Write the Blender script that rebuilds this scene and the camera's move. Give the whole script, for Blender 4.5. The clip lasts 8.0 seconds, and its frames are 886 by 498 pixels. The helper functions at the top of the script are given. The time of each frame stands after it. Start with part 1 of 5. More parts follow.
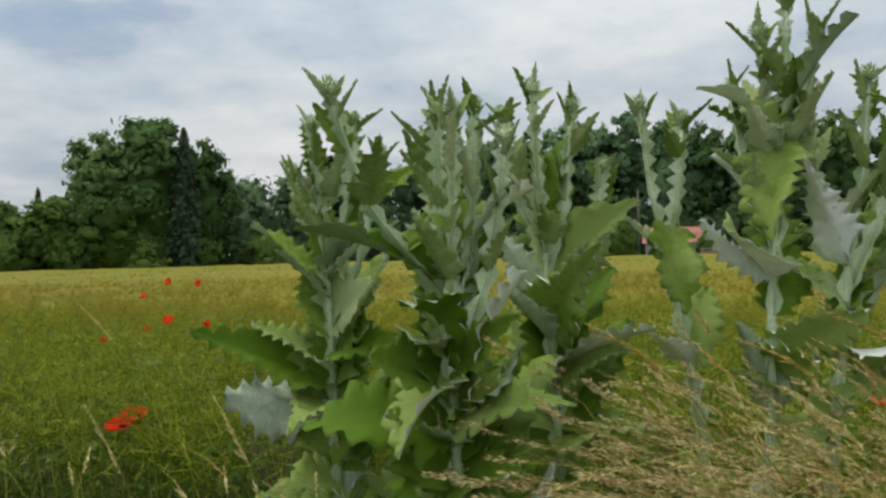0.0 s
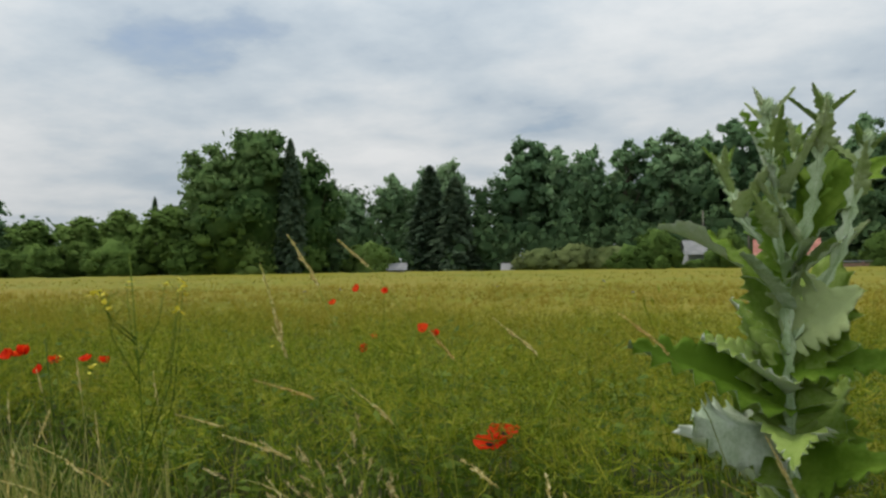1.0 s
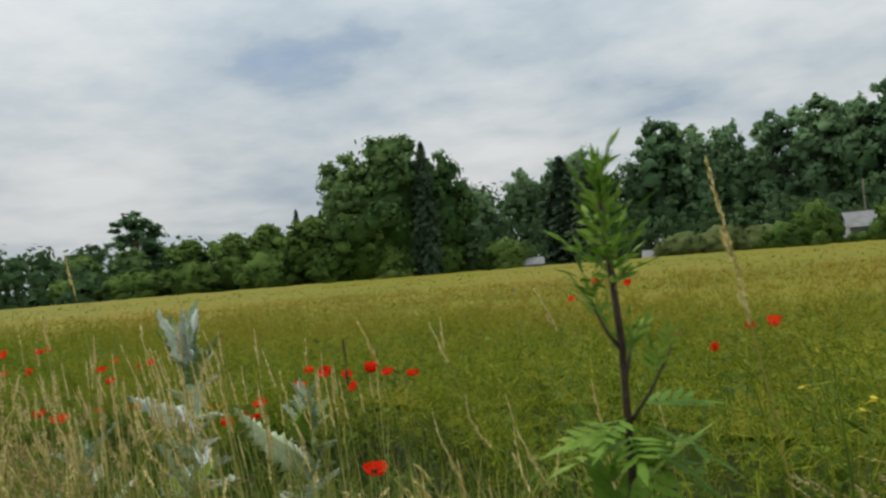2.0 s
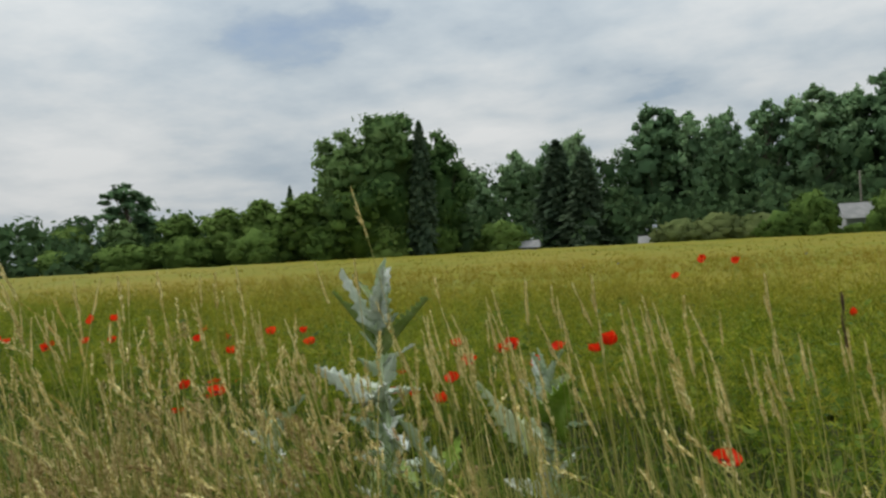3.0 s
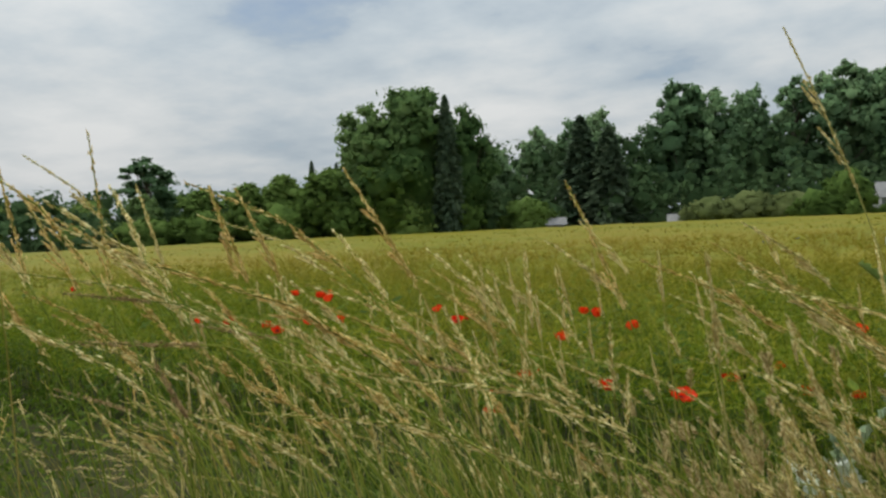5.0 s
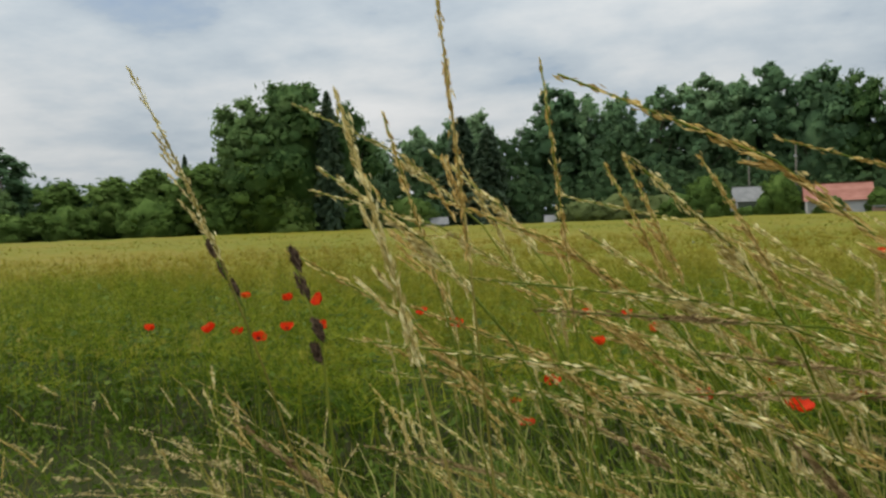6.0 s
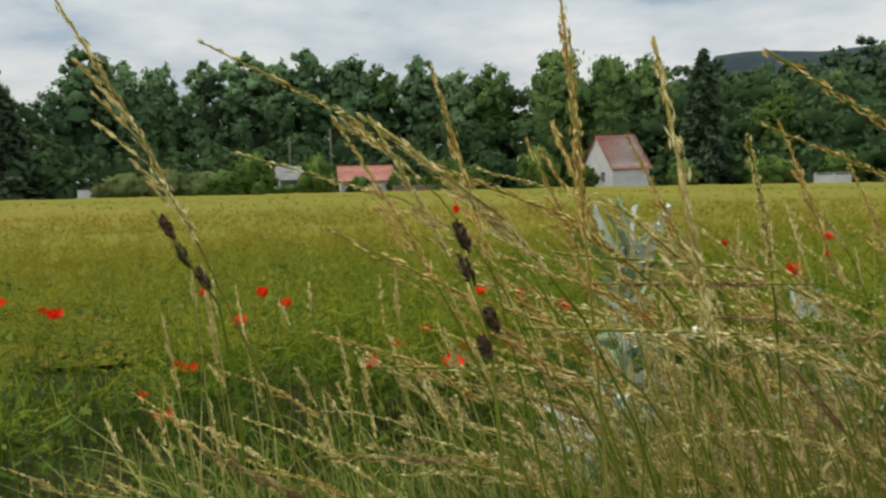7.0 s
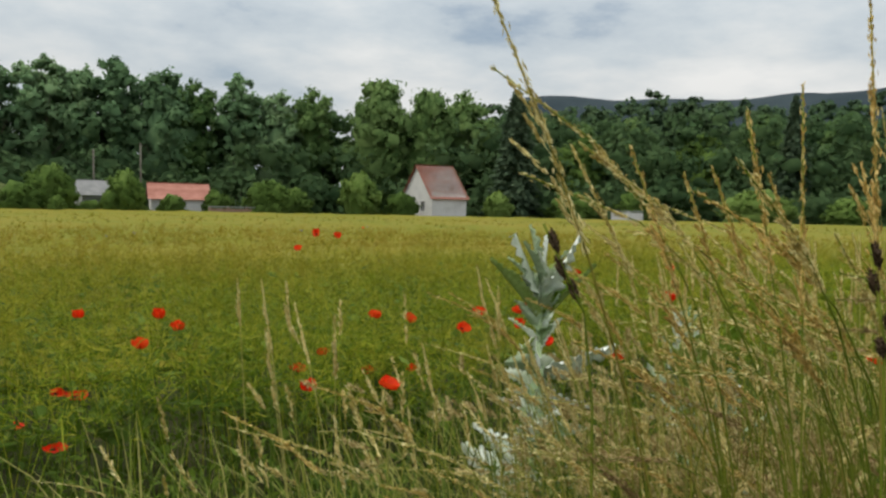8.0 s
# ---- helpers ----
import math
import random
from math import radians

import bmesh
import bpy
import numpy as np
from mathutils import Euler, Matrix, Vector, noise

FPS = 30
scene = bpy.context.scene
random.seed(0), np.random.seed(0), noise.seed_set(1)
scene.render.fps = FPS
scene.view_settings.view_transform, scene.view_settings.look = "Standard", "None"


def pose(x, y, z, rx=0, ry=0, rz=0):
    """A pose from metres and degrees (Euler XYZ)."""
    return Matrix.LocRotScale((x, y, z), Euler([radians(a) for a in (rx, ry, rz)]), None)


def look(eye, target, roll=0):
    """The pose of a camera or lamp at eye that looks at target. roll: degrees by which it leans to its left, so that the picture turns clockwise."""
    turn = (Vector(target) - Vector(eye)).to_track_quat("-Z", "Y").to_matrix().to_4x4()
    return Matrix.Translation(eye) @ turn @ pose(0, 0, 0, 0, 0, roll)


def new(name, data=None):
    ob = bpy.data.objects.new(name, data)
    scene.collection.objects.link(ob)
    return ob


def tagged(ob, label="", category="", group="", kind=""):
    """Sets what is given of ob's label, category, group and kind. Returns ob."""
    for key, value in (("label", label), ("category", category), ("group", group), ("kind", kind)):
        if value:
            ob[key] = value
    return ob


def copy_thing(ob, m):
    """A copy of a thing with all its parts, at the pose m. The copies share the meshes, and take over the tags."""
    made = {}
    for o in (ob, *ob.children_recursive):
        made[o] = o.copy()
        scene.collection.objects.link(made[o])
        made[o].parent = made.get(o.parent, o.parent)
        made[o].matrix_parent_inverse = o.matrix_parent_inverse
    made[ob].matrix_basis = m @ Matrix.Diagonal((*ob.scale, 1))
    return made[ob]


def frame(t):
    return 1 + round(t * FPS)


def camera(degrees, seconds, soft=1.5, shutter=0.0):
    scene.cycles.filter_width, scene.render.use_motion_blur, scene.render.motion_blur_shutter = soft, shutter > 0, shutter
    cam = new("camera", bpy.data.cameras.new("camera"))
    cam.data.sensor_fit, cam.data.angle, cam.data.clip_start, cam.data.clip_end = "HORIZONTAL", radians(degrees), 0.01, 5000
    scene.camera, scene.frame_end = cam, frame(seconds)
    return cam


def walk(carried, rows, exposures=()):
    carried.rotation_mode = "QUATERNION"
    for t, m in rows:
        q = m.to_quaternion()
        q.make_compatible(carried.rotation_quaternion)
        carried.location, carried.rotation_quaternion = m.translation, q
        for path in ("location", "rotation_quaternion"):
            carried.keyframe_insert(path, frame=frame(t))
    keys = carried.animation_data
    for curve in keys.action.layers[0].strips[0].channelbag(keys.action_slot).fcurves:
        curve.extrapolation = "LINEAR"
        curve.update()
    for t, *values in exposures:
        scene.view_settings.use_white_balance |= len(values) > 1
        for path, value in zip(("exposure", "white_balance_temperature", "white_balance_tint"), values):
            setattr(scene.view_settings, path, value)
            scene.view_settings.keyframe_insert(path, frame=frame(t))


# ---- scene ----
cam = camera(60.85, 8.0, soft=2.5, shutter=0.05)
PATH = [
    (0.0, 0.000, 0.051, 1.525, 12.66, 0.28, 1.44),
    (0.5, -0.642, 0.021, 1.521, 15.70, 1.09, 0.91),
    (1.0, -1.332, 0.032, 1.527, 19.35, 1.17, 0.81),
    (1.5, -2.067, 0.038, 1.530, 24.90, 1.24, 1.56),
    (2.0, -2.814, 0.066, 1.568, 28.86, 1.31, 4.55),
    (3.5, -4.869, -0.080, 1.511, 26.34, -1.01, 1.77),
    (4.0, -5.580, -0.057, 1.521, 24.78, -1.54, 1.50),
    (4.5, -6.151, -0.069, 1.524, 25.98, -2.00, 1.93),
    (5.0, -6.588, -0.090, 1.540, 28.16, -1.83, 2.68),
    (6.3, -7.688, -0.048, 1.556, 10.21, -3.20, 1.71),
    (6.5, -7.751, -0.025, 1.558, 2.86, -3.90, 1.39),
    (7.0, -8.015, -0.006, 1.563, -15.07, -5.02, 1.20),
    (7.5, -8.277, 0.059, 1.553, -25.98, -4.27, -0.57),
    (8.0, -8.518, 0.120, 1.557, -28.84, -3.04, -1.20),
]
walk(cam, [(t, pose(x, y, z, 90 + pitch, roll, yaw)) for t, x, y, z, yaw, pitch, roll in PATH], [(0.0, 0.04, 6560, 9), (1.0, 0.02, 6560, 9), (2.0, -0.06, 6560, 8), (5.0, -0.03, 6600, 8), (6.5, 0.06, 6600, 9), (7.3, 0.15, 6850, 9), (8.0, 0.13, 6750, 9)])

# ---- sky and sun: bright broken overcast ----
SUN_UP, SUN_TURN = radians(60), radians(282)
world = bpy.data.worlds.new("sky")
scene.world = world
world.use_nodes = True


def nodes_of(tree):
    tree.nodes.clear()
    make = tree.nodes.new
    link = tree.links.new
    return make, link


def math_node(make, link, op, a, b=None, clamp=False):
    n = make("ShaderNodeMath")
    n.operation, n.use_clamp = op, clamp
    for i, v in enumerate((a, b)):
        if v is None:
            continue
        if isinstance(v, (int, float)):
            n.inputs[i].default_value = v
        else:
            link(v, n.inputs[i])
    return n.outputs[0]


def ramp_node(make, link, fac, stops):
    n = make("ShaderNodeValToRGB")
    e = n.color_ramp.elements
    while len(e) < len(stops):
        e.new(0.5)
    for el, (p, c) in zip(e, stops):
        el.position, el.color = p, (*c, 1)
    link(fac, n.inputs[0])
    return n.outputs[0]


def noise_node(make, link, vec, scale, detail=4, rough=0.55):
    n = make("ShaderNodeTexNoise")
    n.inputs["Scale"].default_value, n.inputs["Detail"].default_value, n.inputs["Roughness"].default_value = scale, detail, rough
    if vec is not None:
        link(vec, n.inputs["Vector"])
    return n.outputs["Fac"]


make, link = nodes_of(world.node_tree)
sky = make("ShaderNodeTexSky")
sky.sky_type, sky.sun_disc, sky.sun_elevation, sky.sun_rotation = "NISHITA", False, SUN_UP, SUN_TURN
clear = make("ShaderNodeBackground")
clear.inputs["Strength"].default_value = 0.09
link(sky.outputs[0], clear.inputs["Color"])
coord = make("ShaderNodeTexCoord")
sep = make("ShaderNodeSeparateXYZ")
link(coord.outputs["Generated"], sep.inputs[0])
up = math_node(make, link, "MAXIMUM", sep.outputs[2], 0.0)
low = math_node(make, link, "ADD", up, 0.18)
flat = make("ShaderNodeCombineXYZ")
link(math_node(make, link, "DIVIDE", sep.outputs[0], low), flat.inputs[0])
link(math_node(make, link, "DIVIDE", sep.outputs[1], low), flat.inputs[1])
wide = noise_node(make, link, flat.outputs[0], 0.85, 3, 0.5)
fine = noise_node(make, link, flat.outputs[0], 2.6, 5, 0.6)
lump = math_node(make, link, "ADD", math_node(make, link, "MULTIPLY", wide, 0.70), math_node(make, link, "MULTIPLY", fine, 0.30))
tone = ramp_node(make, link, lump, [(0.38, (0.385, 0.455, 0.53)), (0.46, (0.50, 0.56, 0.615)), (0.53, (0.615, 0.65, 0.68)), (0.62, (0.73, 0.745, 0.76))])
cloud = make("ShaderNodeBackground")
link(tone, cloud.inputs["Color"])
# an overcast sky is brighter overhead than at its rim
link(math_node(make, link, "ADD", math_node(make, link, "MULTIPLY", up, 1.15), 0.83), cloud.inputs["Strength"])
cover = math_node(make, link, "MULTIPLY", math_node(make, link, "SUBTRACT", lump, 0.30), 9.0, True)
mix = make("ShaderNodeMixShader")
link(cover, mix.inputs[0])
link(clear.outputs[0], mix.inputs[1])
link(cloud.outputs[0], mix.inputs[2])
link(mix.outputs[0], make("ShaderNodeOutputWorld").inputs[0])

sun = new("sun", bpy.data.lights.new("sun", "SUN"))
sun.data.energy, sun.data.angle, sun.data.color = 1.5, radians(16), (1.0, 0.95, 0.83)
sun.matrix_world = look((0, 0, 60), (60 * math.sin(SUN_TURN + math.pi) / math.tan(SUN_UP), 60 * math.cos(SUN_TURN + math.pi) / math.tan(SUN_UP), 0))


# ---- materials ----
def material(name, colours, scale=3.0, rough=0.7, translucent=0.0, bump=0.0, bump_scale=40.0, island=0.25, objects=0.15, metal=0.0, high=None, fine_scale=None, ripe=None):
    """colours: stops of a ramp that noise, the random of each island and of each object walk along. high: (z0, z1, colour) a ripening towards the tops. ripe: (y0, y1) from the greener margin to the ripe middle of the field."""
    m = bpy.data.materials.new(name)
    m.use_nodes = True
    make, link = nodes_of(m.node_tree)
    place = make("ShaderNodeNewGeometry")
    info = make("ShaderNodeObjectInfo")
    pos = place.outputs["Position"]
    a = noise_node(make, link, pos, scale, 4)
    b = noise_node(make, link, pos, fine_scale or scale * 9, 3)
    f = math_node(make, link, "ADD", math_node(make, link, "MULTIPLY", a, 0.65), math_node(make, link, "MULTIPLY", b, 0.35))
    f = math_node(make, link, "ADD", f, math_node(make, link, "MULTIPLY", math_node(make, link, "SUBTRACT", place.outputs["Random Per Island"], 0.5), island))
    f = math_node(make, link, "ADD", f, math_node(make, link, "MULTIPLY", math_node(make, link, "SUBTRACT", info.outputs["Random"], 0.5), objects))
    n = len(colours)
    colour = ramp_node(make, link, f, [(0.3 + 0.4 * i / max(n - 1, 1), c) for i, c in enumerate(colours)])
    if high:
        s = make("ShaderNodeSeparateXYZ")
        link(pos, s.inputs[0])
        k = math_node(make, link, "ADD", s.outputs[2], math_node(make, link, "MULTIPLY", math_node(make, link, "SUBTRACT", a, 0.5), 0.5))
        k = math_node(make, link, "DIVIDE", math_node(make, link, "SUBTRACT", k, high[0]), high[1] - high[0], True)
        if ripe:
            far = math_node(make, link, "ADD", s.outputs[1], math_node(make, link, "MULTIPLY", math_node(make, link, "SUBTRACT", a, 0.5), 14.0))
            far = math_node(make, link, "DIVIDE", math_node(make, link, "SUBTRACT", far, ripe[0]), ripe[1] - ripe[0], True)
            k = math_node(make, link, "MULTIPLY", k, math_node(make, link, "ADD", math_node(make, link, "MULTIPLY", far, 0.85), 0.15))
        mixc = make("ShaderNodeMix")
        mixc.data_type = "RGBA"
        link(k, mixc.inputs[0])
        link(colour, mixc.inputs[6])
        mixc.inputs[7].default_value = (*high[2], 1)
        colour = mixc.outputs[2]
    p = make("ShaderNodeBsdfPrincipled")
    link(colour, p.inputs["Base Color"])
    p.inputs["Roughness"].default_value, p.inputs["Metallic"].default_value = rough, metal
    p.inputs["Specular IOR Level"].default_value = 0.12 if rough > 0.3 else 0.5
    if bump:
        bn = make("ShaderNodeBump")
        bn.inputs["Strength"].default_value, bn.inputs["Distance"].default_value = bump, 0.01
        link(noise_node(make, link, pos, bump_scale, 4), bn.inputs["Height"])
        link(bn.outputs[0], p.inputs["Normal"])
    shader = p.outputs[0]
    if translucent:
        t = make("ShaderNodeBsdfTranslucent")
        link(colour, t.inputs["Color"])
        ms = make("ShaderNodeMixShader")
        ms.inputs[0].default_value = translucent
        link(shader, ms.inputs[1])
        link(t.outputs[0], ms.inputs[2])
        shader = ms.outputs[0]
    link(shader, make("ShaderNodeOutputMaterial").inputs[0])
    return m


SOIL = material("soil", [(0.022, 0.020, 0.010), (0.032, 0.034, 0.012), (0.045, 0.052, 0.016), (0.070, 0.060, 0.028)], 1.5, 0.95, bump=0.5)
CROP = material("crop", [(0.076, 0.140, 0.008), (0.152, 0.243, 0.012), (0.255, 0.340, 0.020), (0.385, 0.395, 0.038)], 0.45, 0.65, 0.3, island=0.8, high=(0.45, 0.85, (0.300, 0.222, 0.030)), fine_scale=3.0, ripe=(5.0, 15.0))
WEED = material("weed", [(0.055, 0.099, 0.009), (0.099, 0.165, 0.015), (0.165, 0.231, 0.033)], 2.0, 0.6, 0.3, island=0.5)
STRAW = material("straw", [(0.150, 0.138, 0.020), (0.262, 0.225, 0.040), (0.41, 0.335, 0.085), (0.62, 0.50, 0.18)], 2.5, 0.6, 0.25, island=0.8)
GREENSTEM = material("green_stem", [(0.092, 0.142, 0.013), (0.172, 0.222, 0.024), (0.31, 0.325, 0.046)], 2.5, 0.55, 0.25, island=0.6)
PALESTEM = material("pale_stem", [(0.22, 0.235, 0.045), (0.36, 0.35, 0.085), (0.52, 0.47, 0.16)], 3.0, 0.55, 0.25, island=0.6)
BLADE = material("grass_blade", [(0.052, 0.096, 0.010), (0.105, 0.165, 0.020), (0.20, 0.245, 0.042), (0.33, 0.31, 0.09)], 2.0, 0.5, 0.3, island=0.7)
SPIKELET = material("spikelet", [(0.42, 0.275, 0.070), (0.70, 0.485, 0.150), (0.92, 0.72, 0.30)], 20, 0.6, 0.25, island=0.8)
PALESPIKE = material("pale_spikelet", [(0.48, 0.375, 0.12), (0.74, 0.60, 0.235), (0.94, 0.83, 0.43)], 20, 0.6, 0.25, island=0.8)
FLUFF = material("fluffy_head", [(0.30, 0.225, 0.085), (0.49, 0.385, 0.165), (0.70, 0.58, 0.29)], 20, 0.7, 0.25, island=0.8)
DARKSEED = material("dark_seed", [(0.060, 0.038, 0.024), (0.125, 0.080, 0.050), (0.22, 0.15, 0.095)], 60, 0.8, island=0.6)
THISTLE_TOP = material("thistle_leaf", [(0.165, 0.28, 0.031), (0.285, 0.403, 0.077), (0.479, 0.56, 0.264)], 7, 0.6, 0.35, 0.35, 60, 0.1, 0.6)
THISTLE_LOW = material("thistle_lower_leaf", [(0.13, 0.236, 0.018), (0.212, 0.333, 0.037), (0.342, 0.448, 0.121)], 6, 0.6, 0.35, 0.35, 60, 0.1, 0.6)
THISTLE_UNDER = material("thistle_upper_leaf_underside", [(0.246, 0.341, 0.084), (0.381, 0.473, 0.179), (0.627, 0.693, 0.441)], 9, 0.8, 0.3, 0.4, 80, 0.1, 0.5)
THISTLE_WOOL = material("thistle_wool", [(0.42, 0.52, 0.33), (0.58, 0.66, 0.50), (0.73, 0.79, 0.68), (0.92, 0.95, 0.89)], 9, 0.9, 0.28, 0.5, 90, 0.1, 0.6)
THISTLE_GREY = material("grey_thistle_leaf", [(0.15, 0.23, 0.09), (0.32, 0.41, 0.26), (0.66, 0.72, 0.62)], 22, 0.8, 0.25, 0.4, 70, 0.1, 0.4)
THISTLE_STEM = material("thistle_stem", [(0.297, 0.405, 0.189), (0.459, 0.567, 0.338), (0.702, 0.783, 0.567)], 12, 0.8, 0.0, 0.4, 80, 0.15, 0.2)
POPPY = material("poppy_petal", [(0.72, 0.025, 0.006), (0.86, 0.05, 0.01), (0.92, 0.10, 0.02)], 30, 0.5, 0.45, 0.2, 120, 0.1, 0.5)
POPPY_CENTRE = material("poppy_centre", [(0.012, 0.01, 0.012), (0.04, 0.035, 0.03)], 60, 0.8)
YELLOW = material("yellow_petal", [(0.62, 0.52, 0.04), (0.78, 0.70, 0.08)], 30, 0.5, 0.3)
BLUE = material("blue_petal", [(0.06, 0.07, 0.35), (0.11, 0.12, 0.5)], 30, 0.5, 0.3)
MUGWORT = material("mugwort_leaf", [(0.085, 0.18, 0.018), (0.16, 0.29, 0.036), (0.29, 0.41, 0.075)], 15, 0.55, 0.35, 0.3, 80, 0.1, 0.4)
MUGSTEM = material("mugwort_stem", [(0.03, 0.016, 0.016), (0.06, 0.04, 0.03), (0.09, 0.08, 0.04)], 30, 0.6)
# the next three leaf colours carry extra blue in place of air haze
LEAF_OAK = material("broad_leaf", [(0.063, 0.127, 0.039), (0.117, 0.2, 0.062), (0.184, 0.28, 0.097)], 0.25, 0.95, 0.42, island=0.25, objects=0.3, fine_scale=1.6)
LEAF_TALL = material("poplar_leaf", [(0.103, 0.189, 0.089), (0.169, 0.283, 0.133), (0.262, 0.379, 0.19)], 0.25, 0.95, 0.42, island=0.2, objects=0.3, fine_scale=1.6)
LEAF_BUSH = material("bush_leaf", [(0.085, 0.149, 0.033), (0.145, 0.234, 0.053), (0.226, 0.327, 0.087)], 0.4, 0.95, 0.42, island=0.2, objects=0.4, fine_scale=2.0)
LEAF_PALE = material("pale_bush_leaf", [(0.115, 0.155, 0.050), (0.170, 0.215, 0.075), (0.240, 0.285, 0.110)], 0.4, 0.95, 0.42, island=0.2, objects=0.3, fine_scale=2.0)
NEEDLE = material("needle", [(0.065, 0.107, 0.062), (0.109, 0.165, 0.095), (0.163, 0.225, 0.132)], 0.4, 0.9, 0.45, island=0.3, objects=0.2)
WOOD = material("far_wood_leaf", [(0.05, 0.104, 0.043), (0.094, 0.168, 0.07), (0.147, 0.234, 0.098)], 0.12, 0.95, 0.42, island=0.2, fine_scale=1.0)
CANOPY = material("crop_canopy", [(0.140, 0.165, 0.011), (0.210, 0.212, 0.016), (0.258, 0.220, 0.022), (0.290, 0.205, 0.030)], 0.09, 0.7, 0.2, island=0.0, fine_scale=0.9)
CROP_TOP = material("crop_top", [(0.150, 0.168, 0.012), (0.205, 0.190, 0.016), (0.243, 0.188, 0.020), (0.268, 0.188, 0.027)], 0.12, 0.7, 0.3, island=0.25, fine_scale=1.2)
# distance haze is put into this leaf colour: darker and bluer than the nearer wood
HAZED_WOOD = material("hazed_wood_leaf", [(0.036, 0.073, 0.041), (0.065, 0.114, 0.058), (0.105, 0.161, 0.075)], 0.07, 0.95, 0.42, island=0.15, fine_scale=0.5)
BARK = material("bark", [(0.05, 0.04, 0.03), (0.11, 0.09, 0.07), (0.19, 0.16, 0.12)], 4, 0.9, bump=0.6, bump_scale=15)
POLEWOOD = material("pole_wood", [(0.10, 0.09, 0.075), (0.16, 0.145, 0.12), (0.24, 0.22, 0.18)], 4, 0.9, bump=0.3)
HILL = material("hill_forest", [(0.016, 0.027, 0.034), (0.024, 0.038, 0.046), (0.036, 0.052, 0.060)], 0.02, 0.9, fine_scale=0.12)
PLASTER = material("plaster", [(0.46, 0.45, 0.43), (0.58, 0.57, 0.55), (0.66, 0.65, 0.63)], 0.8, 0.85, bump=0.3)
ROOF = material("roof_tile", [(0.28, 0.115, 0.090), (0.39, 0.175, 0.135), (0.47, 0.23, 0.18)], 1.2, 0.85, island=0.3, bump=0.4)
GREYWALL = material("grey_wall", [(0.32, 0.33, 0.33), (0.42, 0.43, 0.43), (0.50, 0.51, 0.51)], 1.0, 0.8, bump=0.2)
BROWNHEAD = material("brown_seed", [(0.20, 0.125, 0.050), (0.36, 0.245, 0.105), (0.54, 0.40, 0.19)], 30, 0.7, 0.15, island=0.6)
DARKROOF = material("dull_roof", [(0.16, 0.16, 0.16), (0.23, 0.23, 0.23), (0.30, 0.30, 0.29)], 1.5, 0.8)
BRICK = material("brick_wall", [(0.20, 0.12, 0.08), (0.30, 0.19, 0.13), (0.40, 0.28, 0.20)], 2.0, 0.9, island=0.4)
DARKPANE = material("window_pane", [(0.02, 0.025, 0.03), (0.05, 0.055, 0.06)], 1.0, 0.1)
FRAME = material("painted_frame", [(0.6, 0.59, 0.56), (0.75, 0.74, 0.7)], 3.0, 0.6)


# ---- mesh helpers ----
def mesh_from(name, v, f, mats, index=None, smooth=False):
    """A mesh from vertex and triangle arrays."""
    v, f = np.asarray(v, np.float32).reshape(-1, 3), np.asarray(f, np.int32).reshape(-1, 3)
    me = bpy.data.meshes.new(name)
    me.vertices.add(len(v))
    me.vertices.foreach_set("co", v.ravel())
    me.loops.add(f.size)
    me.loops.foreach_set("vertex_index", f.ravel())
    me.polygons.add(len(f))
    me.polygons.foreach_set("loop_start", np.arange(0, f.size, 3, dtype=np.int32))
    if index is not None:
        me.polygons.foreach_set("material_index", np.asarray(index, np.int32))
    me.polygons.foreach_set("use_smooth", np.full(len(f), smooth))
    for m in mats if isinstance(mats, (list, tuple)) else [mats]:
        me.materials.append(m)
    me.update(calc_edges=True)
    return me


def soften(me, normals):
    """Shade leaves by the lobe that they sit on, as a mass of foliage shades."""
    me.polygons.foreach_set("use_smooth", np.ones(len(me.polygons), bool))
    me.normals_split_custom_set_from_vertices(np.asarray(normals, np.float32).tolist())
    return me


def join(pieces):
    """Several (v, f) into one."""
    vs, fs, k = [], [], 0
    for v, f in pieces:
        v = np.asarray(v, float).reshape(-1, 3)
        vs.append(v)
        fs.append(np.asarray(f, int).reshape(-1, 3) + k)
        k += len(v)
    return np.concatenate(vs), np.concatenate(fs)


def unit(a):
    return a / np.maximum(np.linalg.norm(a, axis=-1, keepdims=True), 1e-9)


def ribbons(p, side, width):
    """p: n curves of k points; side: their width's direction; width: k or n x k."""
    n, k = p.shape[:2]
    w = np.broadcast_to(width, (n, k))[..., None] * 0.5
    s = unit(side)[:, None, :]
    v = np.stack((p - s * w, p + s * w), 2).reshape(-1, 3)
    base = (np.arange(n)[:, None] * k + np.arange(k - 1)[None]).reshape(-1, 1) * 2
    f = np.concatenate((base + [0, 1, 3], base + [0, 3, 2]), 1).reshape(-1, 3)
    return v, f


def diamonds(c, a, b):
    """Small leaves or spikelets: centre, half length and half width vectors."""
    n = len(c)
    v = np.stack((c - a, c - b, c + a, c + b), 1).reshape(-1, 3)
    base = np.arange(n)[:, None] * 4
    f = np.concatenate((base + [0, 1, 2], base + [0, 2, 3]), 1).reshape(-1, 3)
    return v, f


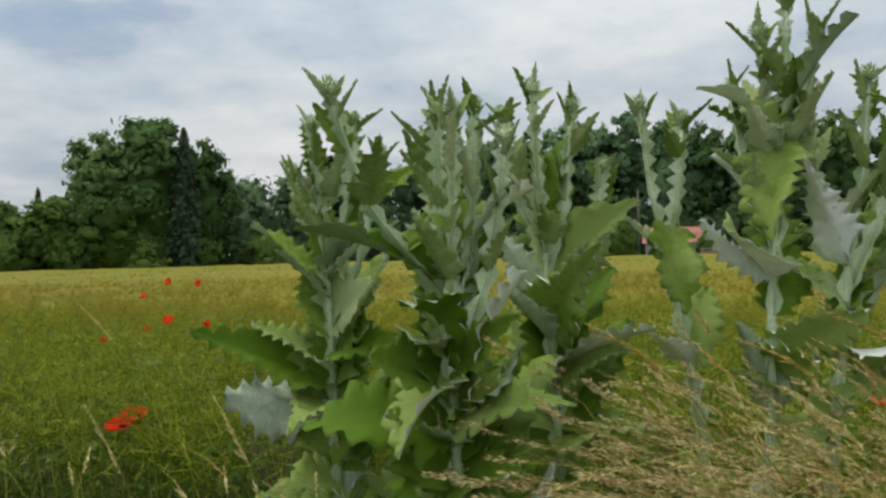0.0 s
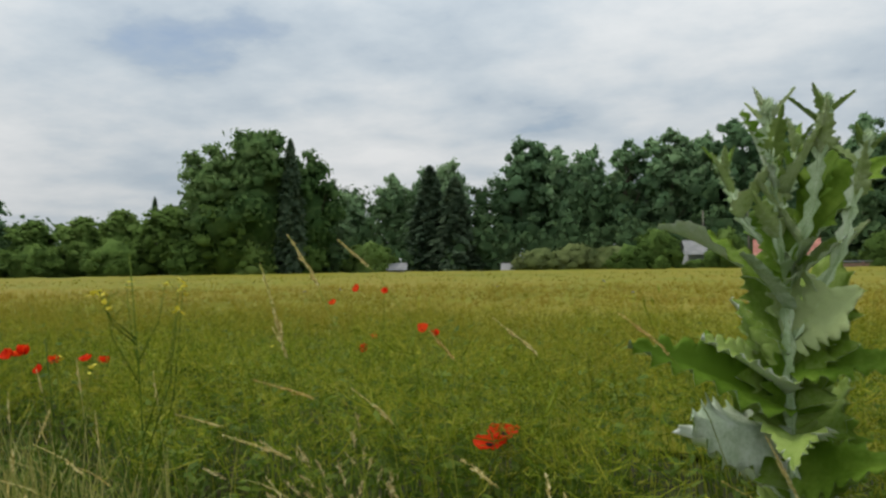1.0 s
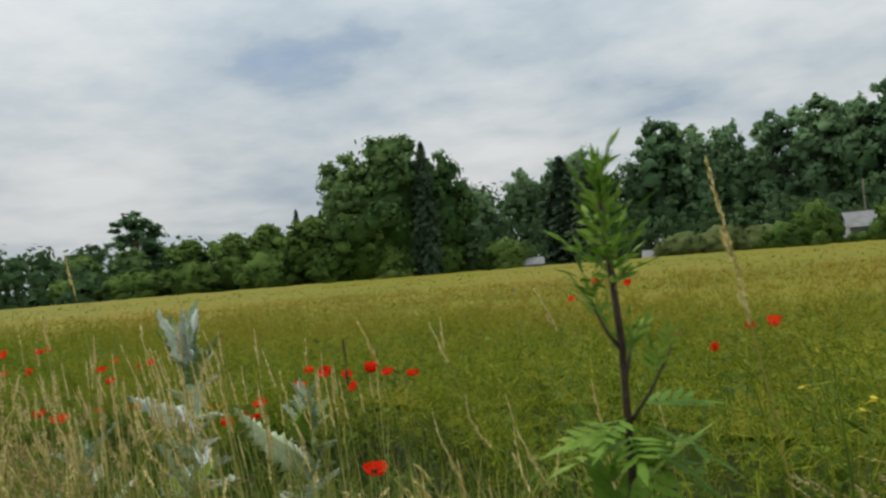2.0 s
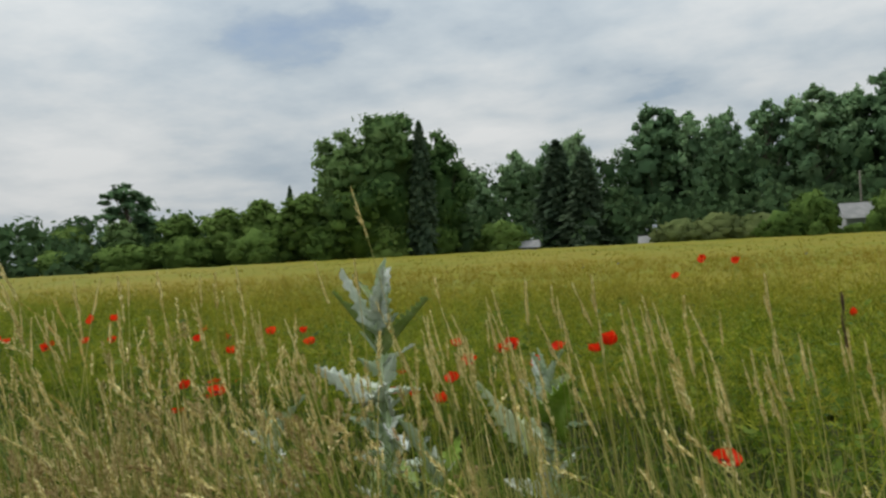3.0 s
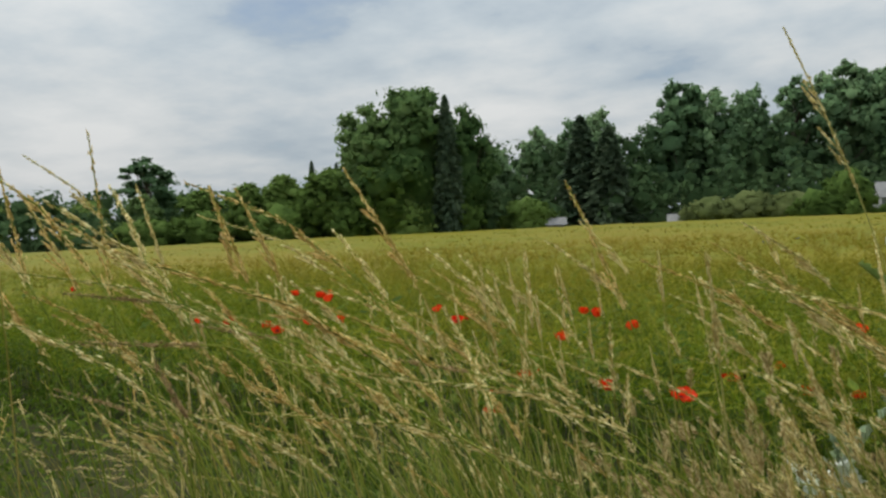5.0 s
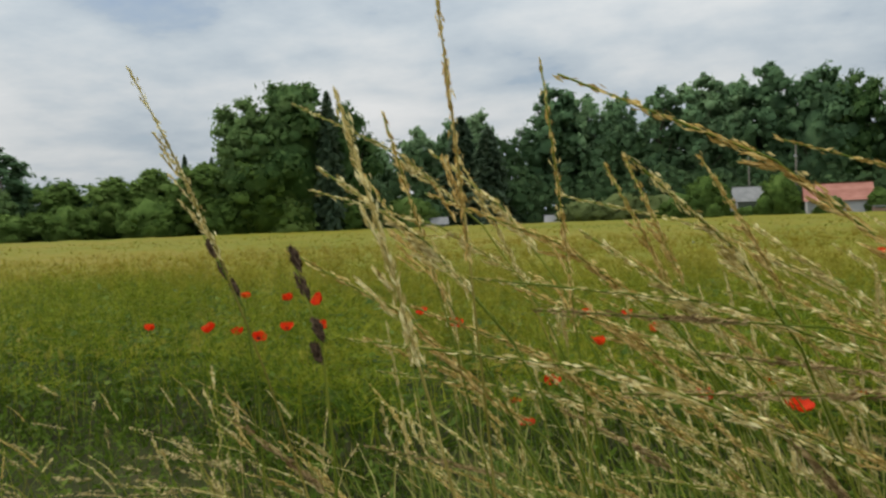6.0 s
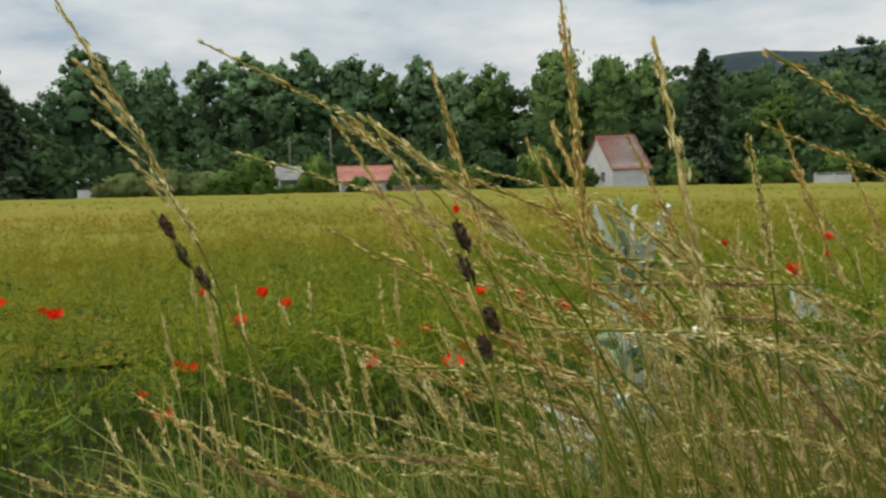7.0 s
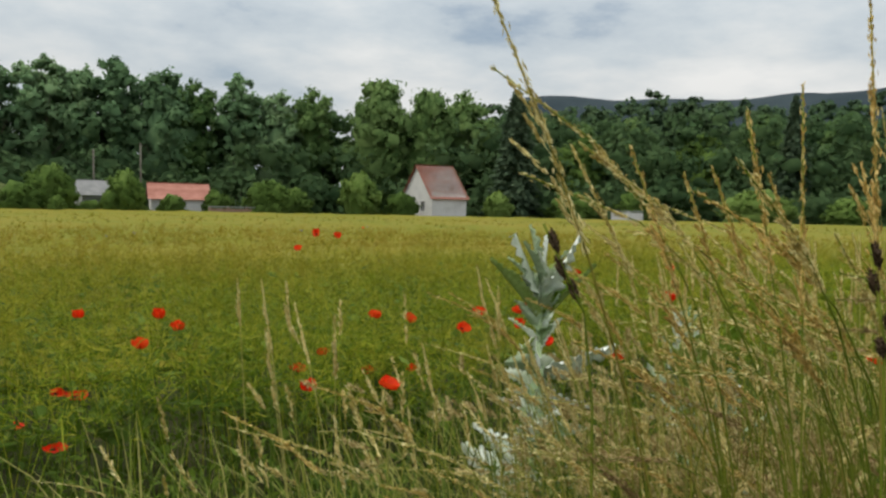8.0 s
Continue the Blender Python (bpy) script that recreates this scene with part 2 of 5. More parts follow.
def tube(points, radii, sides=7):
    """A round stem through the points."""
    p = np.asarray(points, float)
    r = np.broadcast_to(radii, len(p))
    d = unit(np.gradient(p, axis=0))
    ref = np.array([1.0, 0.13, 0.07]) if abs(d[0][0]) < 0.8 else np.array([0.1, 1.0, 0.1])
    a = unit(np.cross(d, ref))
    b = np.cross(d, a)
    t = np.arange(sides) * 2 * np.pi / sides
    ring = np.cos(t)[None, :, None] * a[:, None] + np.sin(t)[None, :, None] * b[:, None]
    v = (p[:, None] + ring * r[:, None, None]).reshape(-1, 3)
    f = []
    for i in range(len(p) - 1):
        for j in range(sides):
            q, w = i * sides + j, i * sides + (j + 1) % sides
            f += [(q, w, w + sides), (q, w + sides, q + sides)]
    n = len(v)
    v = np.vstack((v, p[0], p[-1]))
    for j in range(sides):
        f += [(n, (j + 1) % sides, j), (n + 1, (len(p) - 1) * sides + j, (len(p) - 1) * sides + (j + 1) % sides)]
    return v, np.array(f)


def ball(centre, radius, squash=1.0, rings=6, sides=9):
    t = np.linspace(0, np.pi, rings + 1)
    return tube(np.array([[0, 0, -np.cos(a) * squash] for a in t]) * radius + np.asarray(centre), np.maximum(np.sin(t), 0.02) * radius, sides)


def slab(x0, x1, y0, y1, z0, z1):
    v = np.array([(x, y, z) for z in (z0, z1) for y in (y0, y1) for x in (x0, x1)], float)
    f = [(0, 2, 3), (0, 3, 1), (4, 5, 7), (4, 7, 6), (0, 1, 5), (0, 5, 4), (2, 6, 7), (2, 7, 3), (0, 4, 6), (0, 6, 2), (1, 3, 7), (1, 7, 5)]
    return v, np.array(f)


def thing(name, x, y, z, label, category, group="", turn=0.0):
    ob = new(name)
    ob.empty_display_size = 0.1
    ob.matrix_basis = pose(x, y, z, 0, 0, turn)
    return tagged(ob, label, category, group)


def part(name, vf, mat, parent, label="", smooth=True, index=None):
    me = vf if isinstance(vf, bpy.types.Mesh) else mesh_from(name, vf[0], vf[1], mat, index, smooth)
    ob = new(name, me)
    ob.parent = parent
    if label:
        ob["label"] = label
    return ob


def stuff(name, vf, mat, label, category, index=None, smooth=False):
    return tagged(new(name, mesh_from(name, vf[0], vf[1], mat, index, smooth)), label, category, kind="stuff")


def cone_dirs(rng, n, up_bias):
    d = unit(rng.normal(size=(n, 3)))
    d[:, 2] += up_bias
    return unit(d)


HUB = np.array([-5.5, 0.0])


def fan(bearing, r):
    """A place by its bearing, degrees to the left of +y, and its distance from the middle of the path."""
    b = np.radians(bearing)
    return HUB[0] - np.sin(b) * r, HUB[1] + np.cos(b) * r


# ---- ground: one sheet to the horizon ----
def ground_sheet():
    radii = np.concatenate(([0.0], np.geomspace(2.0, 3000.0, 34)))
    rng = np.random.default_rng(3)
    ang = np.linspace(0, 2 * np.pi, 73)[:-1]
    v = [(HUB[0], HUB[1], 0)]
    for r in radii[1:]:
        for a in ang:
            v.append((HUB[0] + r * math.cos(a), HUB[1] + r * math.sin(a), rng.uniform(-0.02, 0.02) if r < 120 else 0.0))
    f = [(0, 1 + j, 1 + (j + 1) % 72) for j in range(72)]
    for i in range(len(radii) - 2):
        for j in range(72):
            a, b = 1 + i * 72 + j, 1 + i * 72 + (j + 1) % 72
            f += [(a, a + 72, b + 72), (a, b + 72, b)]
    return np.array(v), np.array(f)


tagged(new("ground", mesh_from("ground", *ground_sheet(), SOIL, smooth=True)), "brown soil grown over with short green turf", "ground", kind="structure")


# ---- the crop: a ripening field of oilseed plants, as high as a table and a half ----
def crop_plants(rng, x, y, h, branches, pods, thick=1.0):
    """Standing plants, bare below, whose upper half is a tangle of thin branches with slender pods."""
    n = len(x)
    out = []
    foot = np.stack((x, y, np.zeros(n)), 1)
    lean = rng.normal(0, 0.14, (n, 2)) + [-0.06, 0.0]
    top = foot + np.column_stack((lean * h[:, None], h * 0.94))
    mid = (foot + top) / 2 + rng.normal(0, 0.03, (n, 3))
    stem = np.stack((foot, mid, top), 1)
    out.append(ribbons(stem, cone_dirs(rng, n, 0) * [1, 1, 0.1], np.array([4, 3.5, 1.6]) * 0.001 * thick))
    k = n * branches
    who = np.repeat(np.arange(n), branches)
    u = rng.uniform(0.72, 0.99, k)[:, None]
    start = foot[who] * (1 - u) + top[who] * u
    d = cone_dirs(rng, k, 0.35)
    length = rng.uniform(0.12, 0.34, k)[:, None] * (1.3 - 0.55 * u)
    tip = start + d * length
    tip[:, 2] = np.minimum(tip[:, 2], h[who] * rng.uniform(0.92, 1.10, k))
    bend = (start + tip) / 2 + np.array([0, 0, -0.03])
    curve = np.stack((start, bend, tip), 1)
    out.append(ribbons(curve, cone_dirs(rng, k, 0), np.array([4, 3.4, 1.6]) * 0.001 * thick))
    m = k * pods
    who = np.repeat(np.arange(k), pods)
    u = rng.uniform(0.15, 1.0, m)[:, None]
    c = start[who] * (1 - u) + tip[who] * u
    a = unit(cone_dirs(rng, m, 0.15) + 0.45 * d[who]) * rng.uniform(0.020, 0.046, m)[:, None]
    b = unit(np.cross(a, rng.normal(size=(m, 3)))) * rng.uniform(0.0009, 0.0021, m)[:, None] * thick
    out.append(diamonds(c + a, a, b))
    return join(out)


def scatter_fan(rng, n, r0, r1, b0, b1, power=1.0):
    """Places in a sector, by bearing and distance."""
    u = rng.uniform(0, 1, n) ** power
    r = np.sqrt(r0 ** 2 + u * (r1 ** 2 - r0 ** 2))
    x, y = fan(rng.uniform(b0, b1, n), r)
    return x, y


def sturdy(x):
    """0 where the crop is thin and low, 1 towards the start of the path where it stands taller, set back from the margin."""
    u = np.clip((x + 5.6) / 1.8, 0, 1)
    return u * u * (3 - 2 * u)


def edge_of_field(x):
    """The crop's uneven near edge."""
    return 3.15 + 0.20 * np.sin(x * 0.9) + 0.12 * np.sin(x * 2.3 + 1) + 0.85 * (1 - sturdy(x))


def field_end(b):
    """How far the field reaches at a bearing."""
    return 86 - 0.02 * np.abs(b)


rng = np.random.default_rng(11)
n = 8000
x = rng.uniform(-17, 5, n)
y = edge_of_field(x) + rng.uniform(0, 1, n) ** 1.5 * 7.0
deep = np.clip((y - edge_of_field(x)) / 0.9, 0, 1)
h = (rng.normal(0.88, 0.10, n) + 0.14 * sturdy(x) * np.clip(1 - (y - 3) / 5, 0, 1)) * (0.84 + 0.16 * deep)
# the margin has thin spots and tussocks
patch = np.array([noise.noise((a * 1.3, b * 1.3, 7.0)) for a, b in zip(x, y)])
keep = (patch > -0.12) | (rng.uniform(0, 1, n) < 0.25)
x, y, h = x[keep], y[keep], h[keep] * (0.98 + 0.30 * patch[keep])
stuff("crop_row", crop_plants(rng, x, y, h, 6, 6, 1.6), CROP, "dense green podded crop plants at the field's near edge", "crop")
# a layer of leaves added below the pods to keep the inside of the crop dark
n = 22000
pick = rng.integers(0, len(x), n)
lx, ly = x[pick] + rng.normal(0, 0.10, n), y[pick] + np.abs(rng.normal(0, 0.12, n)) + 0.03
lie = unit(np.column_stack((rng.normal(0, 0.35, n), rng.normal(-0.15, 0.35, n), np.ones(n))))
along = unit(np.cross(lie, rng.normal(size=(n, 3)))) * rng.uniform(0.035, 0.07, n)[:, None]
stuff("crop_leaves", diamonds(np.column_stack((lx, ly, h[pick] * rng.uniform(0.45, 0.78, n))), along, np.cross(lie, along) * 0.42), WEED, "dull green leaf layer added to shade the inside of the crop", "crop")
n = 8200
x, y = scatter_fan(rng, n, 8.5, 26, -78, 72, 1.3)
keep = y > edge_of_field(x) + 4.5
x, y = x[keep], y[keep]
stuff("crop_field", crop_plants(rng, x, y, rng.normal(0.88, 0.07, len(x)), 4, 4, 2.4), CROP, "green and golden podded crop standing thick over the field", "crop")


def canopy():
    """The closed inside of the crop, out to the far edge."""
    rows, cols = 190, 240
    bs = np.linspace(-82, 78, cols)
    v = []
    for i in range(rows):
        u = i / (rows - 1)
        for b in bs:
            r = 3.0 * (field_end(b) / 3.0) ** u
            x, y = fan(b, r)
            near = float(edge_of_field(np.array(x))) + 3.2
            y = max(y, near)
            grown = min(1.0, ((y - near) / 7.0) ** 1.0)
            z = 0.06 + 0.56 * grown + (0.12 * noise.noise((x * 0.5, y * 0.5, 1.0)) + 0.09 * noise.noise((x * 2.1, y * 2.1, 4.0))) * (0.3 + 0.7 * grown) + 0.1 * min(1.0, max(0.0, r - 10) / 20)
            v.append((x, y, z))
    f = []
    for i in range(rows - 1):
        for j in range(cols - 1):
            a = i * cols + j
            f += [(a, a + cols, a + cols + 1), (a, a + cols + 1, a + 1)]
    return np.array(v), np.array(f)


stuff("crop_canopy", canopy(), CANOPY, "closed golden green mass of the ripening crop", "crop", smooth=True)
n = 22000
x, y = scatter_fan(rng, n, 17, 60, -80, 76, 1.9)
r = np.hypot(x - HUB[0], y - HUB[1])
spot = np.stack((x, y, 0.66 + rng.uniform(0.0, 0.10, n)), 1)
along = unit(rng.normal(size=(n, 3)) * [1, 1, 0.35]) * (0.05 + 0.0022 * r)[:, None] * rng.uniform(0.5, 1.3, (n, 1))
across = unit(np.cross(rng.normal(0, 0.25, (n, 3)) + [0, 0, 1], along)) * (0.012 + 0.0006 * r)[:, None]
stuff("crop_tops", diamonds(spot, along, across), CROP_TOP, "ripening pod sprays over the crop's surface", "crop")


# ---- trees ----
ICO = (1 + 5 ** 0.5) / 2
ICO_V = unit(np.array([(-1, ICO, 0), (1, ICO, 0), (-1, -ICO, 0), (1, -ICO, 0), (0, -1, ICO), (0, 1, ICO), (0, -1, -ICO), (0, 1, -ICO), (ICO, 0, -1), (ICO, 0, 1), (-ICO, 0, -1), (-ICO, 0, 1)], float))
ICO_F = np.array([(0, 11, 5), (0, 5, 1), (0, 1, 7), (0, 7, 10), (0, 10, 11), (1, 5, 9), (5, 11, 4), (11, 10, 2), (10, 7, 6), (7, 1, 8), (3, 9, 4), (3, 4, 2), (3, 2, 6), (3, 6, 8), (3, 8, 9), (4, 9, 5), (2, 4, 11), (6, 2, 10), (8, 6, 7), (9, 8, 1)])


def foliage(rng, lobes, radii, leaves, size, middle, flat=0.85, core=0.66, each=13, tuft=1.0, bare=0):
    """Leaves in small tufts over the outside of uneven lobes. middle: the crowns' own middles, one for each lobe or one for all. bare: how many of the last lobes are mere filling."""
    c, r = np.asarray(lobes, float), np.asarray(radii, float)
    k = len(c)
    mid = np.broadcast_to(np.asarray(middle, float), (k, 3))
    tufts = max(leaves // each, 3 * k)
    q = np.where(np.arange(k) < k - bare, r ** 2, 0.0)
    who = np.sort(np.concatenate((np.arange(k), rng.choice(k, tufts - k, p=q / q.sum()))))
    d = unit(rng.normal(size=(tufts, 3)))
    d[:, 2] = np.where(rng.uniform(0, 1, tufts) < 0.5, np.abs(d[:, 2]), d[:, 2])
    spot = c[who] + d * (r[who] * rng.uniform(0.70, 1.12, tufts))[:, None] * [1, 1, flat]
    rad = rng.uniform(0.16, 0.34, tufts) * r[who] ** 0.7 * 1.35 * tuft
    w = np.repeat(np.arange(tufts), each)
    n = len(w)
    dl = unit(rng.normal(size=(n, 3)))
    p = spot[w] + dl * (rad[w] * rng.uniform(0.2, 1.9, n))[:, None] * [1, 1, 0.8]
    nrm = unit(dl + 0.6 * d[w] + rng.normal(0, 0.5, (n, 3)) + [0, 0, 0.3])
    a = unit(np.cross(nrm, rng.normal(size=(n, 3))))
    b = np.cross(nrm, a)
    s = rng.uniform(0.5, 1.25, n)[:, None] * size
    whole = unit((p - mid[who[w]]) * [1, 1, 0.9])
    soft = np.repeat(unit(0.12 * dl + 0.30 * d[w] + 0.85 * whole + 0.18 * nrm), 4, 0)
    inner = c[:, None] + ICO_V[None] * (core * r)[:, None, None] * rng.uniform(0.7, 1.15, (k, 12, 1)) * [1, 1, flat]
    v, f = join([diamonds(p, a * s, b * s * 0.62), (inner, ICO_F[None] + (np.arange(k) * 12)[:, None, None])])
    return v, f, np.concatenate((soft, unit(0.3 * np.tile(ICO_V, (k, 1)) + 0.85 * unit((inner - mid[:, None]).reshape(-1, 3)))))


def limb_tubes(rng, h, r, fork, tips, sides=6):
    """A tapered, slightly bent trunk with limbs out to the tips."""
    z = np.linspace(0, h, 6)
    trunk = np.column_stack((np.cumsum(rng.normal(0, 0.012 * h, 6)), np.cumsum(rng.normal(0, 0.012 * h, 6)), z))
    trunk[0, :2] = 0
    out = [tube(trunk, np.linspace(r * 1.25, r * 0.4, 6), sides + 2)]
    for t in tips:
        u = rng.uniform(fork, 0.95)
        s = np.array([np.interp(u * h, z, trunk[:, k]) for k in range(3)])
        t = np.asarray(t)
        m = (s + t) / 2 + [0, 0, -0.02 * h]
        out.append(tube(np.array([s, m, t]), [r * 0.38, r * 0.22, r * 0.06], 5))
    return join(out)


def broad_tree(name, h, w, seed, mat, label, open_crown=0.0, low=0.12, leaves=7200, size=0.38, category="tree", count=64):
    """A broadleaf tree, h high and w wide. open_crown: how much of it is gaps."""
    rng = np.random.default_rng(seed)
    ob = thing(name, 0, 0, 0, label, category)
    lobes, radii = [], []
    count = int(count * (1 - 0.25 * open_crown))
    base = low * h
    for i in range(count * 8):
        if len(lobes) >= count:
            break
        u = rng.uniform(0, 1)
        z = base + (h - base) * (0.08 + 0.82 * u)
        wide = 0.5 * w * math.sin(math.pi * (0.18 + 0.74 * u)) ** 0.7
        a, q = rng.uniform(0, 2 * math.pi), math.sqrt(rng.uniform(0.12, 1)) * 0.80
        p = np.array([math.cos(a) * wide * q, math.sin(a) * wide * q, z])
        r = w * rng.uniform(0.075, 0.15) * (1 - 0.25 * open_crown) * (1.15 - 0.4 * u)
        if any(np.linalg.norm(p - l) < (1.1 if open_crown else 0.55) * r for l in lobes):
            continue
        lobes.append(p)
        radii.append(r)
    for x, y, z, r in ((0, 0, 0.92, 0.10), (0.10, -0.05, 0.82, 0.13), (-0.11, 0.04, 0.79, 0.13), (0.02, 0.10, 0.72, 0.14), (-0.02, -0.11, 0.68, 0.14)):
        lobes.append(np.array([(x + rng.normal(0, 0.03)) * w, (y + rng.normal(0, 0.03)) * w, z * h]))
        radii.append(r * w * (1 - 0.4 * open_crown))
    tips = [lobes[i] for i in rng.choice(len(lobes), 12)]
    part("trunk", limb_tubes(rng, h * 0.8, 0.022 * h, 0.3, tips), BARK, ob)
    stretch = h / max(p[2] + 0.85 * r for p, r in zip(lobes, radii))
    for z in np.linspace(base + 0.2 * (h - base), 0.74 * h, 5):
        lobes.append(np.array([rng.normal(0, 0.03) * w, rng.normal(0, 0.03) * w, z / stretch]))
        radii.append(w * (0.36 - 0.45 * open_crown) * (1.2 - 0.5 * z / h))
    v, f, soft = foliage(rng, [p * [1, 1, stretch] for p in lobes], radii, leaves, size, (0, 0, 0.42 * h), core=0.86 - 0.4 * open_crown, tuft=1.25, bare=5)
    part("crown", soften(mesh_from("crown", v, f, mat), soft), None, ob)
    return ob


def conifer(name, h, w, seed, label):
    """A spruce: whorls of drooping boughs."""
    rng = np.random.default_rng(seed)
    ob = thing(name, 0, 0, 0, label, "tree")
    part("trunk", tube([(0, 0, 0), (0, 0, h * 0.5), (0.05, 0, h)], [0.018 * h, 0.011 * h, 0.01], 8), BARK, ob)
    n = 6000
    u = rng.uniform(0, 1, n) ** 0.7
    z = h * (1 - u) + 0.4
    a = rng.uniform(0, 2 * np.pi, n)
    # boughs of uneven length, each a ragged spray
    level = np.floor(u * 17 + 0.5 * np.sin(a * 2 + 1))
    bough = 0.70 + 0.30 * np.sin(a * 5 + level * 2.3) * np.cos(level * 1.7 + a)
    q = rng.uniform(0.25, 1.1, n) ** 0.5
    rad = 0.5 * w * (u ** 0.72 * 0.95 + 0.04) * bough * q
    c = np.column_stack((rad * np.cos(a), rad * np.sin(a), z - 0.20 * rad + rng.normal(0, 0.12, n)))
    out = np.column_stack((np.cos(a), np.sin(a), np.full(n, -0.45)))
    ax = unit(out + rng.normal(0, 0.4, (n, 3)))
    face = unit(out * [1, 1, 0] * 0.8 + [0, 0, 0.7] + rng.normal(0, 0.35, (n, 3)))
    b = unit(np.cross(face, ax))
    s = rng.uniform(0.6, 1.3, n)[:, None]
    v, f = diamonds(c, ax * s * 0.46, b * s * 0.23)
    part("crown", soften(mesh_from("crown", v, f, NEEDLE), np.repeat(face, 4, 0)), None, ob)
    return ob


def set_at(ob, x, y, height, sx=1.0, turn=0.0, own=18.0, label=""):
    k = height / own
    m = Matrix.Translation((x, y, -0.05)) @ Matrix.Rotation(radians(turn), 4, "Z") @ Matrix.Diagonal((k * sx, k * sx, k, 1))
    c = copy_thing(ob, m)
    if label:
        c["label"] = label
    return c


patterns = {
    "oak": broad_tree("oak_tree", 18, 14, 21, LEAF_OAK, "large dark green round-crowned broadleaf tree at the field edge", 0.0, 0.05),
    "oak2": broad_tree("oak_tree", 18, 12, 22, LEAF_OAK, "dark green broadleaf tree with an uneven lobed crown", 0.1, 0.05),
    "tall": broad_tree("poplar_tree", 18, 9.5, 23, LEAF_TALL, "tall grey-green tree with an open crown in the tree belt", 0.25, 0.16, 6200, 0.37),
    "tall2": broad_tree("poplar_tree", 18, 8.5, 24, LEAF_TALL, "tall slender dark tree with gaps in its crown", 0.45, 0.2, 5600, 0.37),
    "tall3": broad_tree("poplar_tree", 18, 11, 25, LEAF_TALL, "tall broad grey-green tree in the tree belt", 0.1, 0.14, 6600, 0.37),
    "mid": broad_tree("alder_tree", 18, 14, 26, LEAF_BUSH, "low bright green broadleaf tree at the field edge", 0.05, 0.02, 7000, 0.44, count=70),
    "spruce": conifer("spruce_tree", 18, 8, 27, "dark narrow spruce with drooping boughs"),
    "bush": broad_tree("bush", 18, 30, 28, LEAF_BUSH, "rounded green bush along the far field edge", 0.0, 0.0, 4600, 0.95, "bush", 70),
    "hedge": broad_tree("bush", 18, 34, 30, LEAF_PALE, "pale olive green hedge bush along the far field edge", 0.0, 0.0, 4800, 0.9, "bush", 70),
    "bush2": broad_tree("bush", 18, 22, 29, LEAF_BUSH, "dense olive green bush along the far field edge", 0.0, 0.0, 4600, 0.95, "bush", 64),
}

# kind, place, height and breadth
TREES_WEST = [
    ("tall2", -85.8, 67.6, 11.9, 1.45), ("mid", -94.0, 65.3, 7.0, 1.2), ("mid", -100.0, 55.0, 7.5, 1.3), ("oak2", -104.0, 46.0, 9.0, 1.2), ("mid", -77.9, 69.0, 7.6, 1.5),
    ("oak2", -82.0, 64.0, 7.0, 1.3), ("mid", -70.6, 69.2, 7.8, 1.3), ("mid", -67.2, 72.3, 8.7, 1.1), ("spruce", -66.0, 76.5, 10.2, 0.7), ("spruce", -63.4, 78.2, 9.9, 0.7),
    ("mid", -59.8, 71.8, 9.0, 1.3), ("oak2", -56.4, 75.3, 16.2, 1.0), ("oak", -51.4, 76.7, 18.0, 1.05), ("spruce", -46.2, 75.6, 15.8, 0.85), ("oak2", -45.9, 79.6, 15.4, 0.78),
    ("mid", -53.5, 73.5, 10.0, 1.2), ("tall3", -51.9, 101.0, 12.6, 0.9), ("tall", -48.9, 111.9, 16.2, 0.9),
]
TREES_MIDDLE = [
    ("tall3", -44.5, 116.0, 17.4, 0.7), ("spruce", -38.6, 101.0, 15.4, 1.6), ("tall3", -38.8, 110.1, 17.6, 0.7), ("spruce", -34.2, 99.0, 13.4, 1.7), ("tall3", -28.2, 117.8, 21.3, 1.0),
    ("tall", -23.0, 116.0, 19.5, 0.9), ("tall3", -18.6, 119.2, 19.7, 0.75), ("tall2", -12.6, 117.0, 19.9, 0.9), ("tall", -6.9, 118.0, 21.3, 1.0), ("tall3", -2.0, 119.0, 20.6, 0.8),
    ("tall", 2.8, 117.7, 22.1, 1.0), ("tall3", 8.5, 114.2, 20.4, 0.9), ("oak2", 12.6, 113.6, 19.3, 0.75), ("tall", 18.8, 112.4, 20.4, 0.9), ("tall3", 24.0, 111.0, 18.3, 0.85),
    ("oak2", 29.0, 109.6, 19.1, 0.8), ("oak", 37.6, 103.2, 20.6, 0.85), ("oak", 44.0, 100.6, 19.5, 0.8),
]
TREES_EAST = [
    ("oak2", 52.8, 105.0, 20.2, 1.0), ("spruce", 48.6, 84.1, 17.2, 1.2), ("mid", 62.0, 86.9, 12.4, 0.9), ("oak2", 70.0, 96.0, 15.5, 1.0), ("oak2", 81.0, 97.1, 17.5, 0.95),
    ("mid", 82.5, 83.0, 14.0, 1.0), ("spruce", 79.4, 65.0, 17.0, 0.9), ("oak2", 90.0, 78.0, 16.6, 1.0), ("oak", 102.2, 72.8, 17.5, 1.0), ("oak2", 106.0, 60.0, 17.5, 1.0),
    ("oak", 108.0, 46.0, 18.0, 1.0),
]
